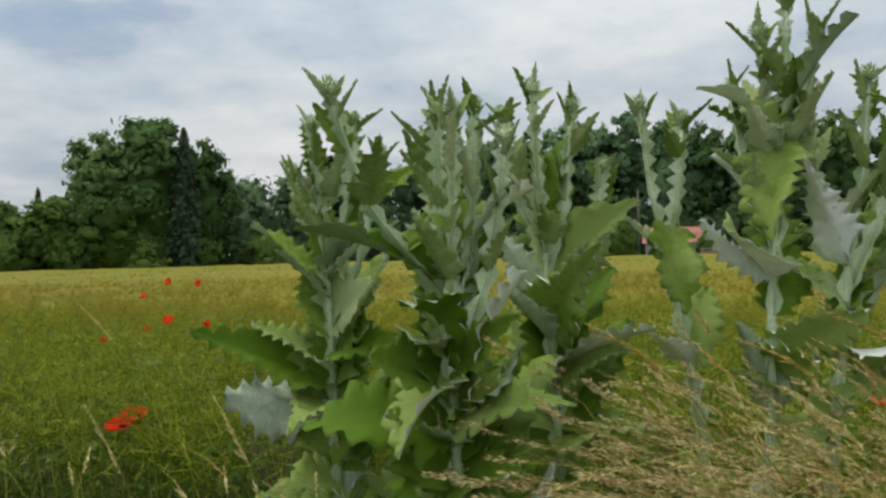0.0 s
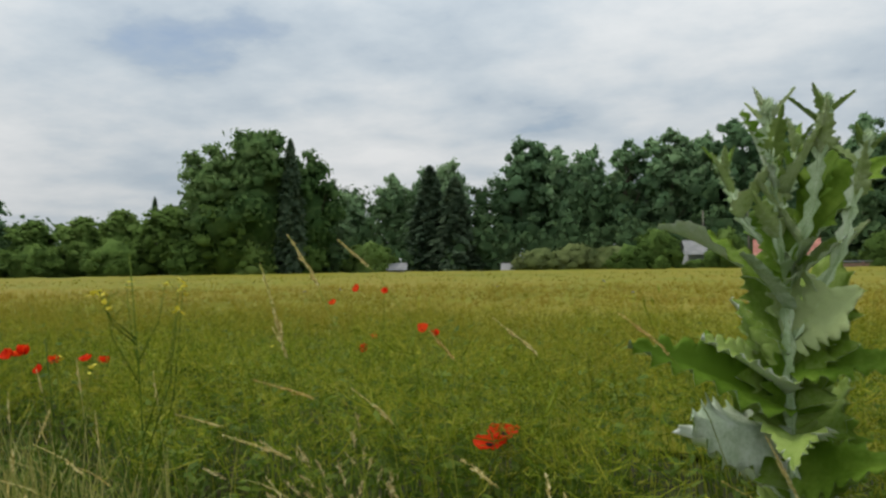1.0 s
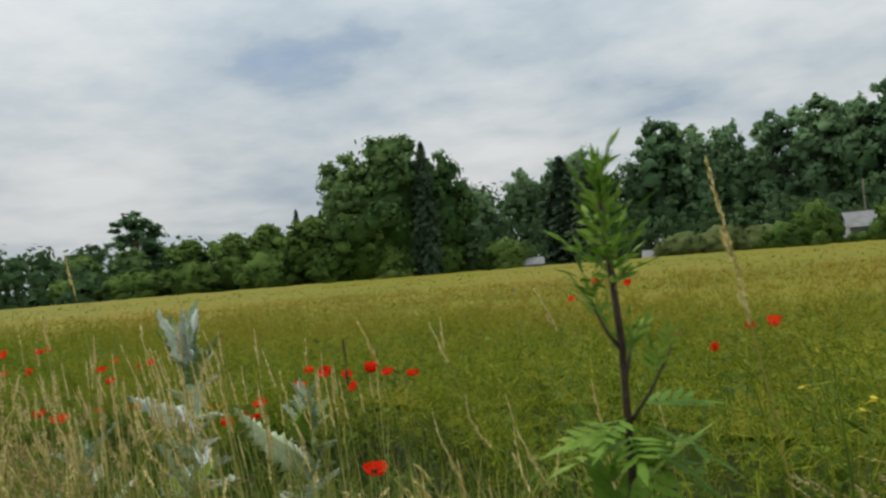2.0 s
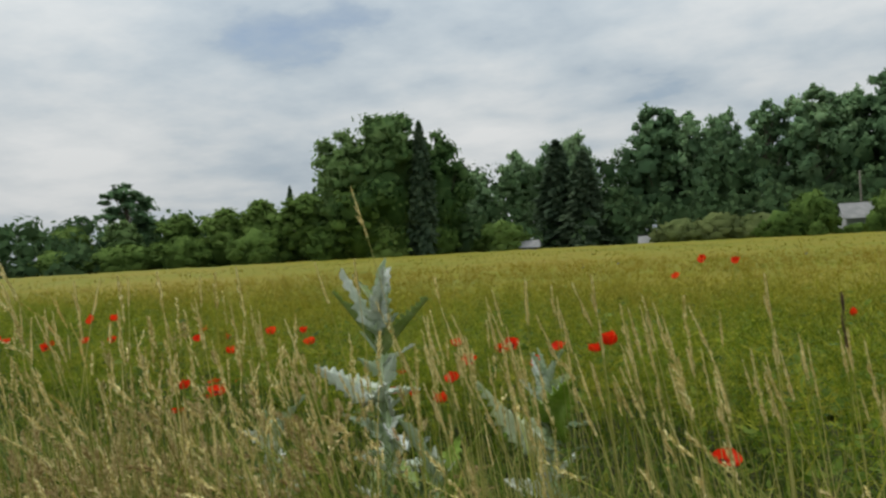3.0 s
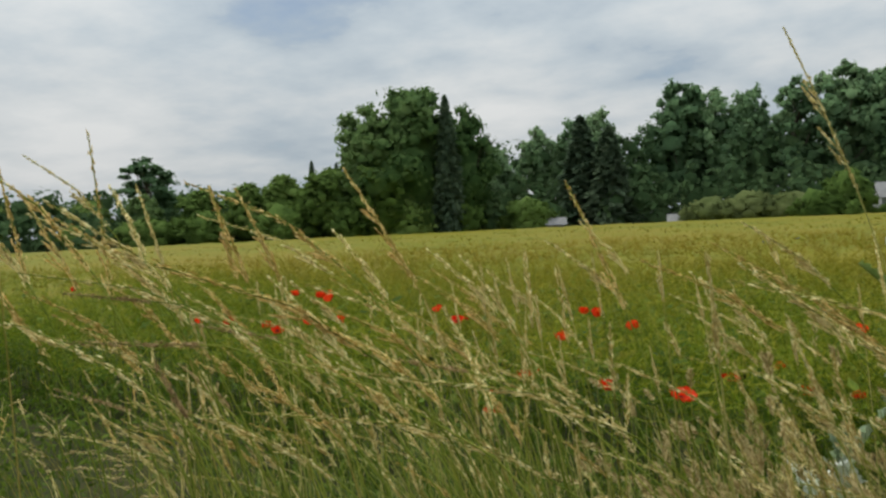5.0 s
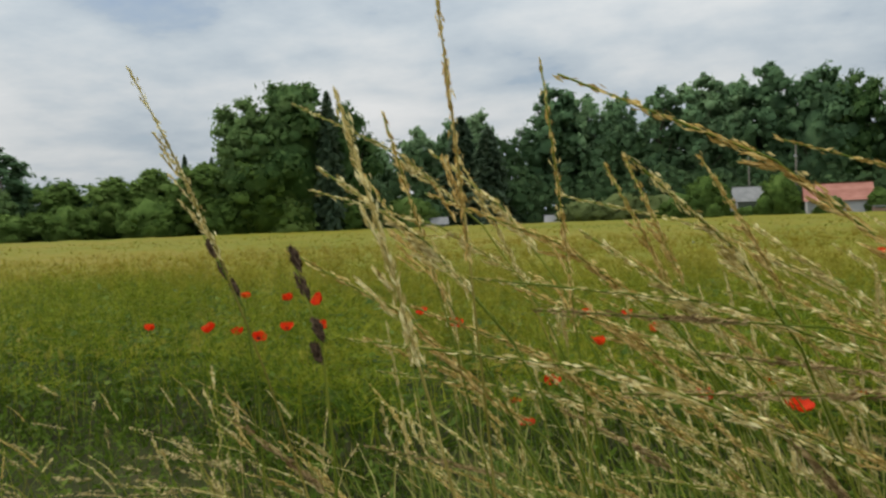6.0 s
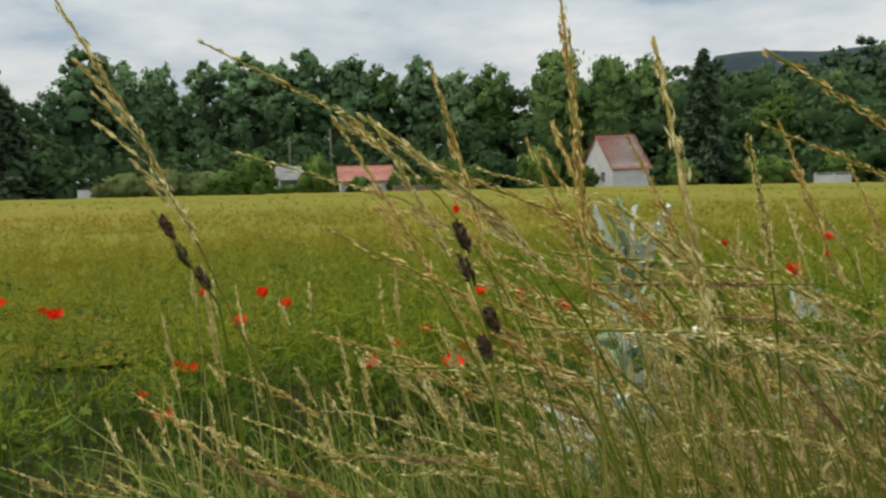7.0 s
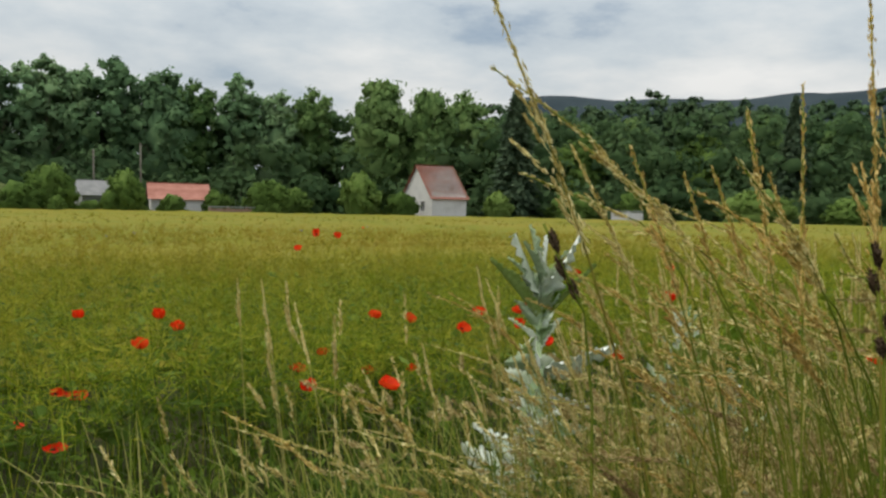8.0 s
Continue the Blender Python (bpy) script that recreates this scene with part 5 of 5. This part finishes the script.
# ---- single stalks close to the path ----
def oat_stalk(x, y, h, seed, label, lean=0.12, head=0.30, heading=math.pi, mat=SPIKELET, loose=1.0, arch=False, stem_mat=None):
    """A tall oat-like grass: a stem, and a head whose short branches carry spikelets."""
    rng = np.random.default_rng(seed)
    ob = thing("grass_stalk", x, y, 0, label, "grass", "tall grass stalks")
    u = np.linspace(0, 1, 14)
    d = np.array([math.cos(heading), math.sin(heading), 0])
    line = d[None] * (lean * h * u ** 2.2)[:, None] + np.array([0, 0, 1.0]) * (h * (u - 0.25 * lean * u ** 4))[:, None]
    if arch:
        line = d[None] * (lean * h * (0.12 * u + 0.88 * u ** 5.0))[:, None] + np.array([0, 0, 1.0]) * (h * (u - 0.36 * lean * u ** 6))[:, None]
    part("stem", tube(line, np.linspace(0.0024, 0.0009, 14), 5), stem_mat or (GREENSTEM if arch or seed % 2 else STRAW), ob)
    at = lambda f: np.array([np.interp(f, u, line[:, k]) for k in range(3)])
    tufts = []

    def cluster(p, q, n, thick, taper):
        """Spikelets that hug an axis from p to q."""
        w = np.sort(rng.uniform(0, 1, n))[:, None]
        ax = unit(q - p)
        c = p * (1 - w) + q * w + rng.normal(0, 1, (n, 3)) * thick * (1 - taper * w) * (0.35 + 0.65 * np.abs(np.sin(w * 9 + seed)))
        a = unit(ax + rng.normal(0, 0.20, (n, 3))) * rng.uniform(0.0032, 0.0060, n)[:, None]
        tufts.append(diamonds(c, a, unit(np.cross(a, rng.normal(size=(n, 3)))) * rng.uniform(0.0008, 0.0014, n)[:, None]))

    steps = np.linspace(1 - head / h, 1, 6)
    for i in range(5):
        cluster(at(steps[i]), at(steps[i + 1]), 66 - 8 * i, 0.0023 * loose + 0.0006, 0.12 + 0.1 * i)
    # a few side branches near the foot of the head, blown downwind
    for i in range(int(rng.integers(3, 7))):
        w = rng.uniform(0, 0.5)
        b = at(1 - head / h * (1 - w))
        ahead = unit(at(min(1 - head / h * (1 - w) + 0.03, 1)) - b)
        out = unit(ahead + d * rng.uniform(0.1, 0.8) * loose + rng.normal(0, 0.12, 3))
        tip = b + out * head * rng.uniform(0.12, 0.30) * (1 - 0.6 * w)
        tufts.append(ribbons(np.array([[b, tip]]), unit(rng.normal(size=(1, 3))), np.array([0.0010, 0.0006])))
        cluster(b * 0.65 + tip * 0.35, tip, 34, 0.0016, 0.6)
    part("seed_head", join(tufts), mat, ob, smooth=False)
    blade = blades(rng, np.zeros(3), np.zeros(3), rng.uniform(0.3, 0.6, 3), 0.006)
    part("leaf", blade, GREENSTEM, ob, smooth=False)
    return ob


def cocksfoot(x, y, h, seed, lumps, label, lean=0.06, heading=math.pi, tilt=0.45):
    """A stalk whose head is a few dark, dense lumps one above the other."""
    rng = np.random.default_rng(seed)
    ob = thing("cocksfoot_stalk", x, y, 0, label, "grass", "dark seed heads")
    u = np.linspace(0, 1, 10) ** 0.5
    d = np.array([math.cos(heading), math.sin(heading), 0])
    line = d[None] * (lean * h * u ** 24)[:, None] + np.array([0, 0, 1.0]) * (h * u)[:, None]
    part("stem", tube(line, np.linspace(0.0025, 0.0012, 10), 5), GREENSTEM, ob)
    for i, (drop, long) in enumerate(lumps):
        f = 1 - drop / h
        b = np.array([np.interp(f, u, line[:, k]) for k in range(3)]) + rng.normal(0, 0.003, 3)
        n = 110
        q = rng.uniform(-1, 1, n)
        r = 0.0033 * np.sqrt(np.clip(1 - q * q, 0.02, 1))
        a = rng.uniform(0, 6.28, n)
        c = b + np.column_stack((np.cos(a) * r, np.sin(a) * r, q * long / 2))
        ax = unit(np.column_stack((np.cos(a) * 0.5, np.sin(a) * 0.5, np.ones(n))) + rng.normal(0, 0.2, (n, 3))) * 0.0042
        lump = join([ball(b, 0.0028, long / 0.0056, 6, 8), diamonds(c, ax, unit(np.cross(ax, rng.normal(size=(n, 3)))) * 0.0012)])
        c, sn = math.cos(tilt), math.sin(tilt)
        v = lump[0] - b
        lump = (np.column_stack((v[:, 0] * c - v[:, 2] * sn, v[:, 1], v[:, 0] * sn + v[:, 2] * c)) + b, lump[1])
        part("seed_head", lump, DARKSEED, ob, smooth=False)
    return ob


OAT = "tall ripe oat-like grass stalk with a loose tan head"
# x, y and z of the tip, lean, head
for i, (x, y, z, lean, head) in enumerate([
    (-8.17, 0.68, 1.75, 0.21, 0.28), (-7.68, 0.75, 1.72, 0.05, 0.30), (-7.755, 0.585, 1.80, 0.05, 0.30), (-7.84, 0.68, 1.67, 0.13, 0.20), (-7.77, 0.46, 1.65, 0.12, 0.22),
    (-7.62, 0.86, 1.63, 0.18, 0.20), (-7.52, 0.90, 1.62, 0.22, 0.20), (-7.93, 0.86, 1.63, 0.25, 0.22), (-7.86, 0.88, 1.65, 0.22, 0.22), (-7.64, 0.96, 1.62, 0.20, 0.20), (-7.30, 0.98, 1.64, 0.24, 0.24), (-7.00, 1.02, 1.60, 0.2, 0.24), (-6.67, 1.25, 1.83, 0.16, 0.30), (-5.78, 0.98, 1.64, 0.24, 0.22), (-5.80, 0.78, 1.66, 0.20, 0.20), (-5.54, 1.95, 1.73, 0.14, 0.18), (-5.88, 0.92, 1.58, 0.26, 0.18)]):
    h = z / (1 - 0.25 * lean)
    oat_stalk(x + lean * h, y, h, 100 + i, OAT, lean, head, math.pi + 0.25 * math.sin(i * 2.1), SPIKELET if i % 4 and i < 12 else PALESPIKE, 0.9 if i < 12 else 0.5, False, PALESTEM if i > 11 else None)
for i, (x, y, z, lean) in enumerate([(-8.05, 0.86, 1.72, 0.27), (-7.62, 0.50, 1.66, 0.27), (-8.02, 0.84, 1.60, 0.34), (-7.45, 0.72, 1.62, 0.32), (-7.70, 0.98, 1.58, 0.36)]):
    h = z / (1 - 0.36 * lean)
    oat_stalk(x + lean * h, y, h, 190 + i, OAT, lean, 0.26, math.pi, SPIKELET if i % 2 else PALESPIKE, 0.9, True)
BENT = [(0.22, 0.9), (0.30, 1.0), (0.38, 0.8), (0.26, 0.7), (0.44, 0.9)]
NODS = [oat_stalk(0, 0, 1.45, 120 + i, "ripe grass stalk bent by the wind with a golden head", lean, 0.17 + 0.02 * i, math.pi, SPIKELET if i % 2 else PALESPIKE, loose, True) for i, (lean, loose) in enumerate(BENT)]
STANDING = [oat_stalk(0, 0, 1.45, 140 + i, "upright pale grass stalk with a narrow head", lean, 0.10 + 0.02 * i, math.pi, PALESPIKE, 0.5, False, PALESTEM) for i, lean in enumerate((0.04, 0.10, 0.17, 0.07))]
rng = np.random.default_rng(77)
thicket = {}
single = 0


def plant(pattern, m, near):
    """One stalk of its own close to the path, or one more of the thicket behind."""
    if near:
        copy_thing(pattern, m)
        return
    for o in pattern.children:
        me = o.data
        v = np.empty(len(me.vertices) * 3, np.float32)
        me.vertices.foreach_get("co", v)
        f = np.empty(len(me.polygons) * 3, np.int32)
        me.polygons.foreach_get("vertices", f)
        w = np.asarray(m)
        thicket.setdefault(me.materials[0].name, []).append((v.reshape(-1, 3) @ w[:3, :3].T + w[:3, 3], f.reshape(-1, 3)))


for x0, x1, y0, y1, h0, h1, count, bent in (
    (-7.7, -6.4, 0.95, 1.7, 1.2, 1.68, 54, True), (-7.85, -7.30, 0.64, 0.95, 1.55, 1.80, 16, True), (-7.0, -4.6, 1.0, 1.8, 0.95, 1.35, 14, True), (-9.0, -7.7, 1.0, 2.0, 0.9, 1.25, 14, True), (-11.0, -8.4, 1.4, 2.4, 0.85, 1.15, 40, True), (-4.0, 0.2, 1.6, 2.7, 0.8, 1.05, 18, True), (0.0, 1.7, 1.5, 2.3, 1.2, 1.55, 46, True),
    (-7.75, -7.05, 0.75, 1.05, 1.50, 1.68, 16, True), (-8.4, -7.5, 0.95, 1.4, 1.15, 1.42, 26, True), (-7.6, -5.4, 1.0, 1.9, 1.12, 1.6, 44, False), (-8.4, -7.3, 1.2, 1.8, 1.15, 1.45, 22, False), (-6.9, -5.7, 1.0, 1.9, 1.15, 1.5, 34, False), (-5.1, -4.4, 1.0, 1.8, 1.05, 1.42, 30, False), (-4.3, -3.4, 1.6, 2.6, 0.95, 1.25, 14, False), (-5.3, -3.9, 1.45, 2.2, 1.2, 1.48, 44, False), (-5.4, -4.4, 1.6, 2.2, 1.2, 1.42, 34, False)):
    for i in range(count):
        k = rng.uniform(h0, h1) / 1.45
        j = int(rng.integers(5 if bent else 4))
        y = rng.uniform(y0, y1)
        x = rng.uniform(x0, x1) + (BENT[j][0] * 1.1 * k if bent else 0.2)
        near = y < 1.42 and single < 235
        single += near
        plant(NODS[j] if bent else STANDING[j], Matrix.Translation((x, y, 0)) @ Matrix.Rotation(rng.normal(0, 0.38 if bent else 0.5), 4, "Z") @ Matrix.Scale(k, 4), near)
for name, pieces in thicket.items():
    stuff("grass_thicket", join(pieces), bpy.data.materials[name], "more wind-bent grass stalks and heads behind the nearest ones", "grass")
for ob in NODS + STANDING:
    for o in (*ob.children_recursive, ob):
        bpy.data.objects.remove(o)
# x, y and z of the tip, lean
for i, (x, y, z, lean) in enumerate([(-7.68, 0.67, 1.46, 0.50), (-7.60, 0.74, 1.40, 0.55), (-8.06, 0.74, 1.33, 0.22), (-7.52, 0.80, 1.40, 0.45), (-7.36, 0.88, 1.32, 0.5), (-7.72, 0.84, 1.30, 0.3), (-7.46, 0.64, 1.36, 0.16), (-7.95, 0.90, 1.26, 0.4)]):
    h = z / (1 - 0.36 * lean)
    oat_stalk(x + lean * h, y, h, 180 + i, "grass stalk with a drooping dense brown seed head", lean, 0.10 + 0.02 * (i % 3), math.pi + 0.2 * math.sin(i), BROWNHEAD, 0.75, True)
DARK = "grass stalk with dark brown clustered seed heads"
cocksfoot(-8.02, 0.70, 1.545, 201, [(0.01, 0.022), (0.042, 0.022), (0.068, 0.022)], DARK, 0.045)
cocksfoot(-7.83, 0.52, 1.535, 202, [(0.008, 0.022), (0.038, 0.024), (0.074, 0.02), (0.094, 0.018)], DARK, 0.025)
cocksfoot(-4.17, 1.89, 1.365, 204, [(0.02, 0.045), (0.06, 0.05), (0.105, 0.05)], DARK, 0.01, math.pi, 0.05)
NODDING = "single pale nodding grass stalk in the margin"
for i, (x, y, h, lean) in enumerate([(-2.82, 0.95, 1.70, 0.08), (-1.98, 1.37, 1.58, 0.12), (-1.0, 1.7, 1.25, 0.2), (-0.6, 1.6, 1.3, 0.22)]):
    oat_stalk(x, y, h, 150 + i, NODDING, lean, 0.20, math.pi + 0.4 * math.sin(i), PALESPIKE, 0.4)
# x, y and z of the tip, lean
for i, (x, y, z, lean) in enumerate([(-2.18, 1.68, 1.59, 0.20), (-2.45, 1.83, 1.24, 0.34), (-1.85, 1.85, 1.39, 0.22), (-2.25, 1.47, 1.60, 0.16), (-1.98, 1.79, 1.37, 0.16), (-2.38, 1.58, 1.15, 0.34), (-2.24, 1.78, 1.20, 0.26), (-1.56, 1.94, 1.40, 0.22), (-2.86, 2.02, 1.09, 0.36), (-3.48, 1.72, 1.5, 0.10), (-3.9, 1.5, 1.46, 0.14), (-3.2, 1.7, 1.02, 0.36)]):
    h = z / (1 - 0.36 * lean)
    oat_stalk(x + lean * h, y, h, 170 + i, NODDING, lean, 0.10 + 0.02 * (i % 4), math.pi + 0.3 * math.sin(i * 1.7), SPIKELET if i % 3 == 1 else PALESPIKE, 0.45, True)


# ---- a mugwort plant beside the path ----
def feather_leaf(rng, size, lobes=5):
    """A deeply cut leaf: narrow lobes off a midrib, each a folded blade."""
    out = []
    rib = np.array([[(0, 0, 0), (size * 0.5, 0, size * 0.06), (size, 0, 0.0)]])
    out.append(ribbons(rib, np.array([[0, 1.0, 0.0]]), np.array([0.003, 0.003, 0.001]) + size * 0.02))
    for i in range(lobes):
        for s in (-1, 1):
            f = 0.25 + 0.62 * i / lobes
            b = np.array([size * f, 0, size * 0.08])
            l = size * (0.52 - 0.3 * f) * rng.uniform(0.85, 1.15)
            d = np.array([0.72, s * 0.68, rng.normal(0, 0.12)])
            p = np.array([[b, b + d * l * 0.5 + [0, 0, 0.01 * size], b + d * l]])
            out.append(ribbons(p, np.array([[0.68, -s * 0.72, 0.15]]), np.array([0.05, 0.12, 0.004]) * size))
    p = np.array([[(size * 0.8, 0, size * 0.03), (size * 1.0, 0, 0.02 * size), (size * 1.25, 0, -0.03 * size)]])
    out.append(ribbons(p, np.array([[0, 1.0, 0.1]]), np.array([0.05, 0.12, 0.004]) * size))
    return mesh_from("leaf", *join(out), MUGWORT, smooth=False)


def mugwort(x, y, h, seed, label, lean=0.02, bushy=False):
    """A tall weed with cut leaves. bushy: its upper part is one dense tuft; else a bare stem with a few side shoots below a small tuft."""
    rng = np.random.default_rng(seed)
    ob = thing("mugwort", x, y, 0, label, "plant")
    u = np.linspace(0, 1, 12)
    line = np.column_stack((-lean * u ** 2 + 0.003 * np.sin(u * 30), 0.008 * np.sin(u * 9), h * u))
    at = lambda f: np.array([np.interp(f, u, line[:, k]) for k in range(3)])
    part("stem", tube(line, np.linspace(0.0085, 0.0028, 12), 8), MUGSTEM, ob)
    meshes = [feather_leaf(rng, 1.0, 4), feather_leaf(rng, 1.0, 2), feather_leaf(rng, 1.0, 1)]
    a = 0.4
    # broad cut leaves low on the plant, a tight tuft of narrow ones at its tip
    low = [(0.30 + 0.54 * i / 29, 0.15 - 0.05 * i / 29, (-18 if i < 16 else 12) + 16 * (i % 3), 0) for i in range(30)] + [(0.850 + 0.012 * i / 6, 0.078, -40 + 16 * (i % 3), 0) for i in range(12)]
    if bushy:
        tuft = [(0.86 + 0.14 * i / 69, 0.060 - 0.022 * i / 69, 34 + 40 * i / 69, 1 + (i % 2)) for i in range(70)]
    else:
        tuft = [(0.935 + 0.065 * i / 43, 0.058 - 0.02 * i / 43, 28 + 48 * i / 43, 1 + (i % 2)) for i in range(44)]
    for f, size, rise, kind in low + tuft:
        a += 2.4
        leaf = part("leaf", meshes[kind], None, ob)
        leaf.matrix_basis = leaf_pose(at(f), a, radians(rise + rng.normal(0, 9)), size * rng.uniform(0.8, 1.15), 1.0 if kind else 1.15, rng.normal(0, 0.35))
    for f, ang, l in () if bushy else ((0.905, 2.9, 0.055), (0.865, 0.1, 0.085), (0.89, 1.4, 0.04)):
        s = at(f)
        e = s + np.array([math.cos(ang) * 0.5, math.sin(ang) * 0.5, 0.8]) * l
        b = part("branch", tube([s, (s + e) / 2 + [0, 0, -0.005], e], [0.0020, 0.0016, 0.0010], 5), MUGSTEM, ob)
        for k in range(10):
            w = 0.45 + 0.55 * k / 9
            leaf = part("leaf", meshes[1 + k % 2], None, b)
            leaf.matrix_basis = leaf_pose(s * (1 - w) + e * w, ang + rng.normal(0, 1.0), radians(rng.uniform(30, 75)), rng.uniform(0.028, 0.045), 0.9, rng.normal(0, 0.3))
    return ob


mugwort(-2.99, 0.72, 1.635, 81, "bushy green mugwort with finely cut leaves and a dark stem")
mugwort(-2.42, 0.30, 1.61, 82, "leaning green mugwort with a dense tuft of narrow leaves", 0.30, True)


# ---- yellow-flowered plants and cornflowers ----
def mustard(x, y, h, seed, label, branches=7):
    rng = np.random.default_rng(seed)
    ob = thing("mustard_plant", x, y, 0, label, "plant", "yellow flowering plants")
    u = np.linspace(0, 1, 6)
    line = np.column_stack((0.03 * np.sin(u * 3), 0.02 * np.sin(u * 4), h * u))
    part("stem", tube(line, np.linspace(0.0034, 0.0014, 6), 6), WEED, ob)
    for i in range(branches):
        f = rng.uniform(0.6, 0.9)
        s = np.array([np.interp(f, u, line[:, k]) for k in range(3)])
        a = rng.uniform(0, 6.28)
        e = np.array([s[0] + math.cos(a) * 0.085, s[1] + math.sin(a) * 0.085, h * rng.uniform(0.90, 1.01)])
        b = part("branch", tube([s, (s + e) / 2 + [math.cos(a) * 0.02, math.sin(a) * 0.02, 0], e], [0.0018, 0.0014, 0.0010], 5), WEED, ob)
        for k in range(2):
            c = e + rng.normal(0, 0.008, 3)
            d = unit(rng.normal(size=(4, 3)) * [1, 1, 0.4])
            part("flower", diamonds(c + d * 0.007, d * 0.009, unit(np.cross(d, [0.1, 0.2, 1.0])) * 0.007), YELLOW, b, "small yellow flower", smooth=False)
        n = 10
        c = s + (e - s) * np.linspace(0.35, 0.95, n)[:, None]
        d = cone_dirs(rng, n, 0.6)
        for k in range(n):
            part("pod", tube([c[k], c[k] + d[k] * 0.02, c[k] + d[k] * 0.042], [0.0008, 0.0014, 0.0004], 4), GREENSTEM, b, smooth=False)
    for i in range(6):
        f = rng.uniform(0.15, 0.6)
        c = (line[0] * (1 - f) + line[-1] * f)[None]
        d = cone_dirs(rng, 1, 0.3)
        part("leaf", diamonds(c + d * 0.06, d * 0.06, unit(np.cross(d, [0.3, 0.2, 1.0])) * 0.014), WEED, ob, smooth=False)
    return ob


MUST = "thin branched weed with small yellow flowers above the crop"
for i, (x, y, h) in enumerate([(-2.64, 1.50, 1.56), (-2.87, 1.47, 1.36), (-4.3, 4.6, 1.05), (-3.0, 4.4, 0.98)]):
    mustard(x, y, h, 300 + i, MUST, 8 if i == 0 else 2)


def cornflower(x, y, h, seed):
    rng = np.random.default_rng(seed)
    ob = thing("cornflower", x, y, 0, "small blue cornflower standing in the crop", "flower", "cornflowers")
    part("stem", tube([(0, 0, 0), (0.02, 0, h * 0.5), (0.0, 0.01, h)], [0.002, 0.0018, 0.0014], 5), GREENSTEM, ob)
    a = np.arange(10) * 0.628
    d = np.column_stack((np.cos(a), np.sin(a), np.full(10, 0.5)))
    part("flower", diamonds(d * 0.014 + [0, 0, h], d * 0.014, np.column_stack((-np.sin(a), np.cos(a), np.zeros(10))) * 0.006), BLUE, ob, smooth=False)
    part("calyx", ball((0, 0, h - 0.004), 0.007, 1.3), GREENSTEM, ob)
    return ob


for i, (x, y, h) in enumerate([(-7.2, 11.5, 1.12), (-7.6, 11.0, 1.1), (-4.6, 12.0, 1.15), (-2.2, 9.5, 1.15), (-3.0, 13.0, 1.2)]):
    cornflower(x, y, h, 400 + i)


# ---- low trodden turf on the path ----
rng = np.random.default_rng(91)
n = 7000
x, y = near_rows(rng, n, -17, 6, -2.8, 1.5)
stuff("path_turf", blades(rng, x, y, rng.uniform(0.03, 0.12, n), 0.005), BLADE, "short trodden grass on the field path", "grass")
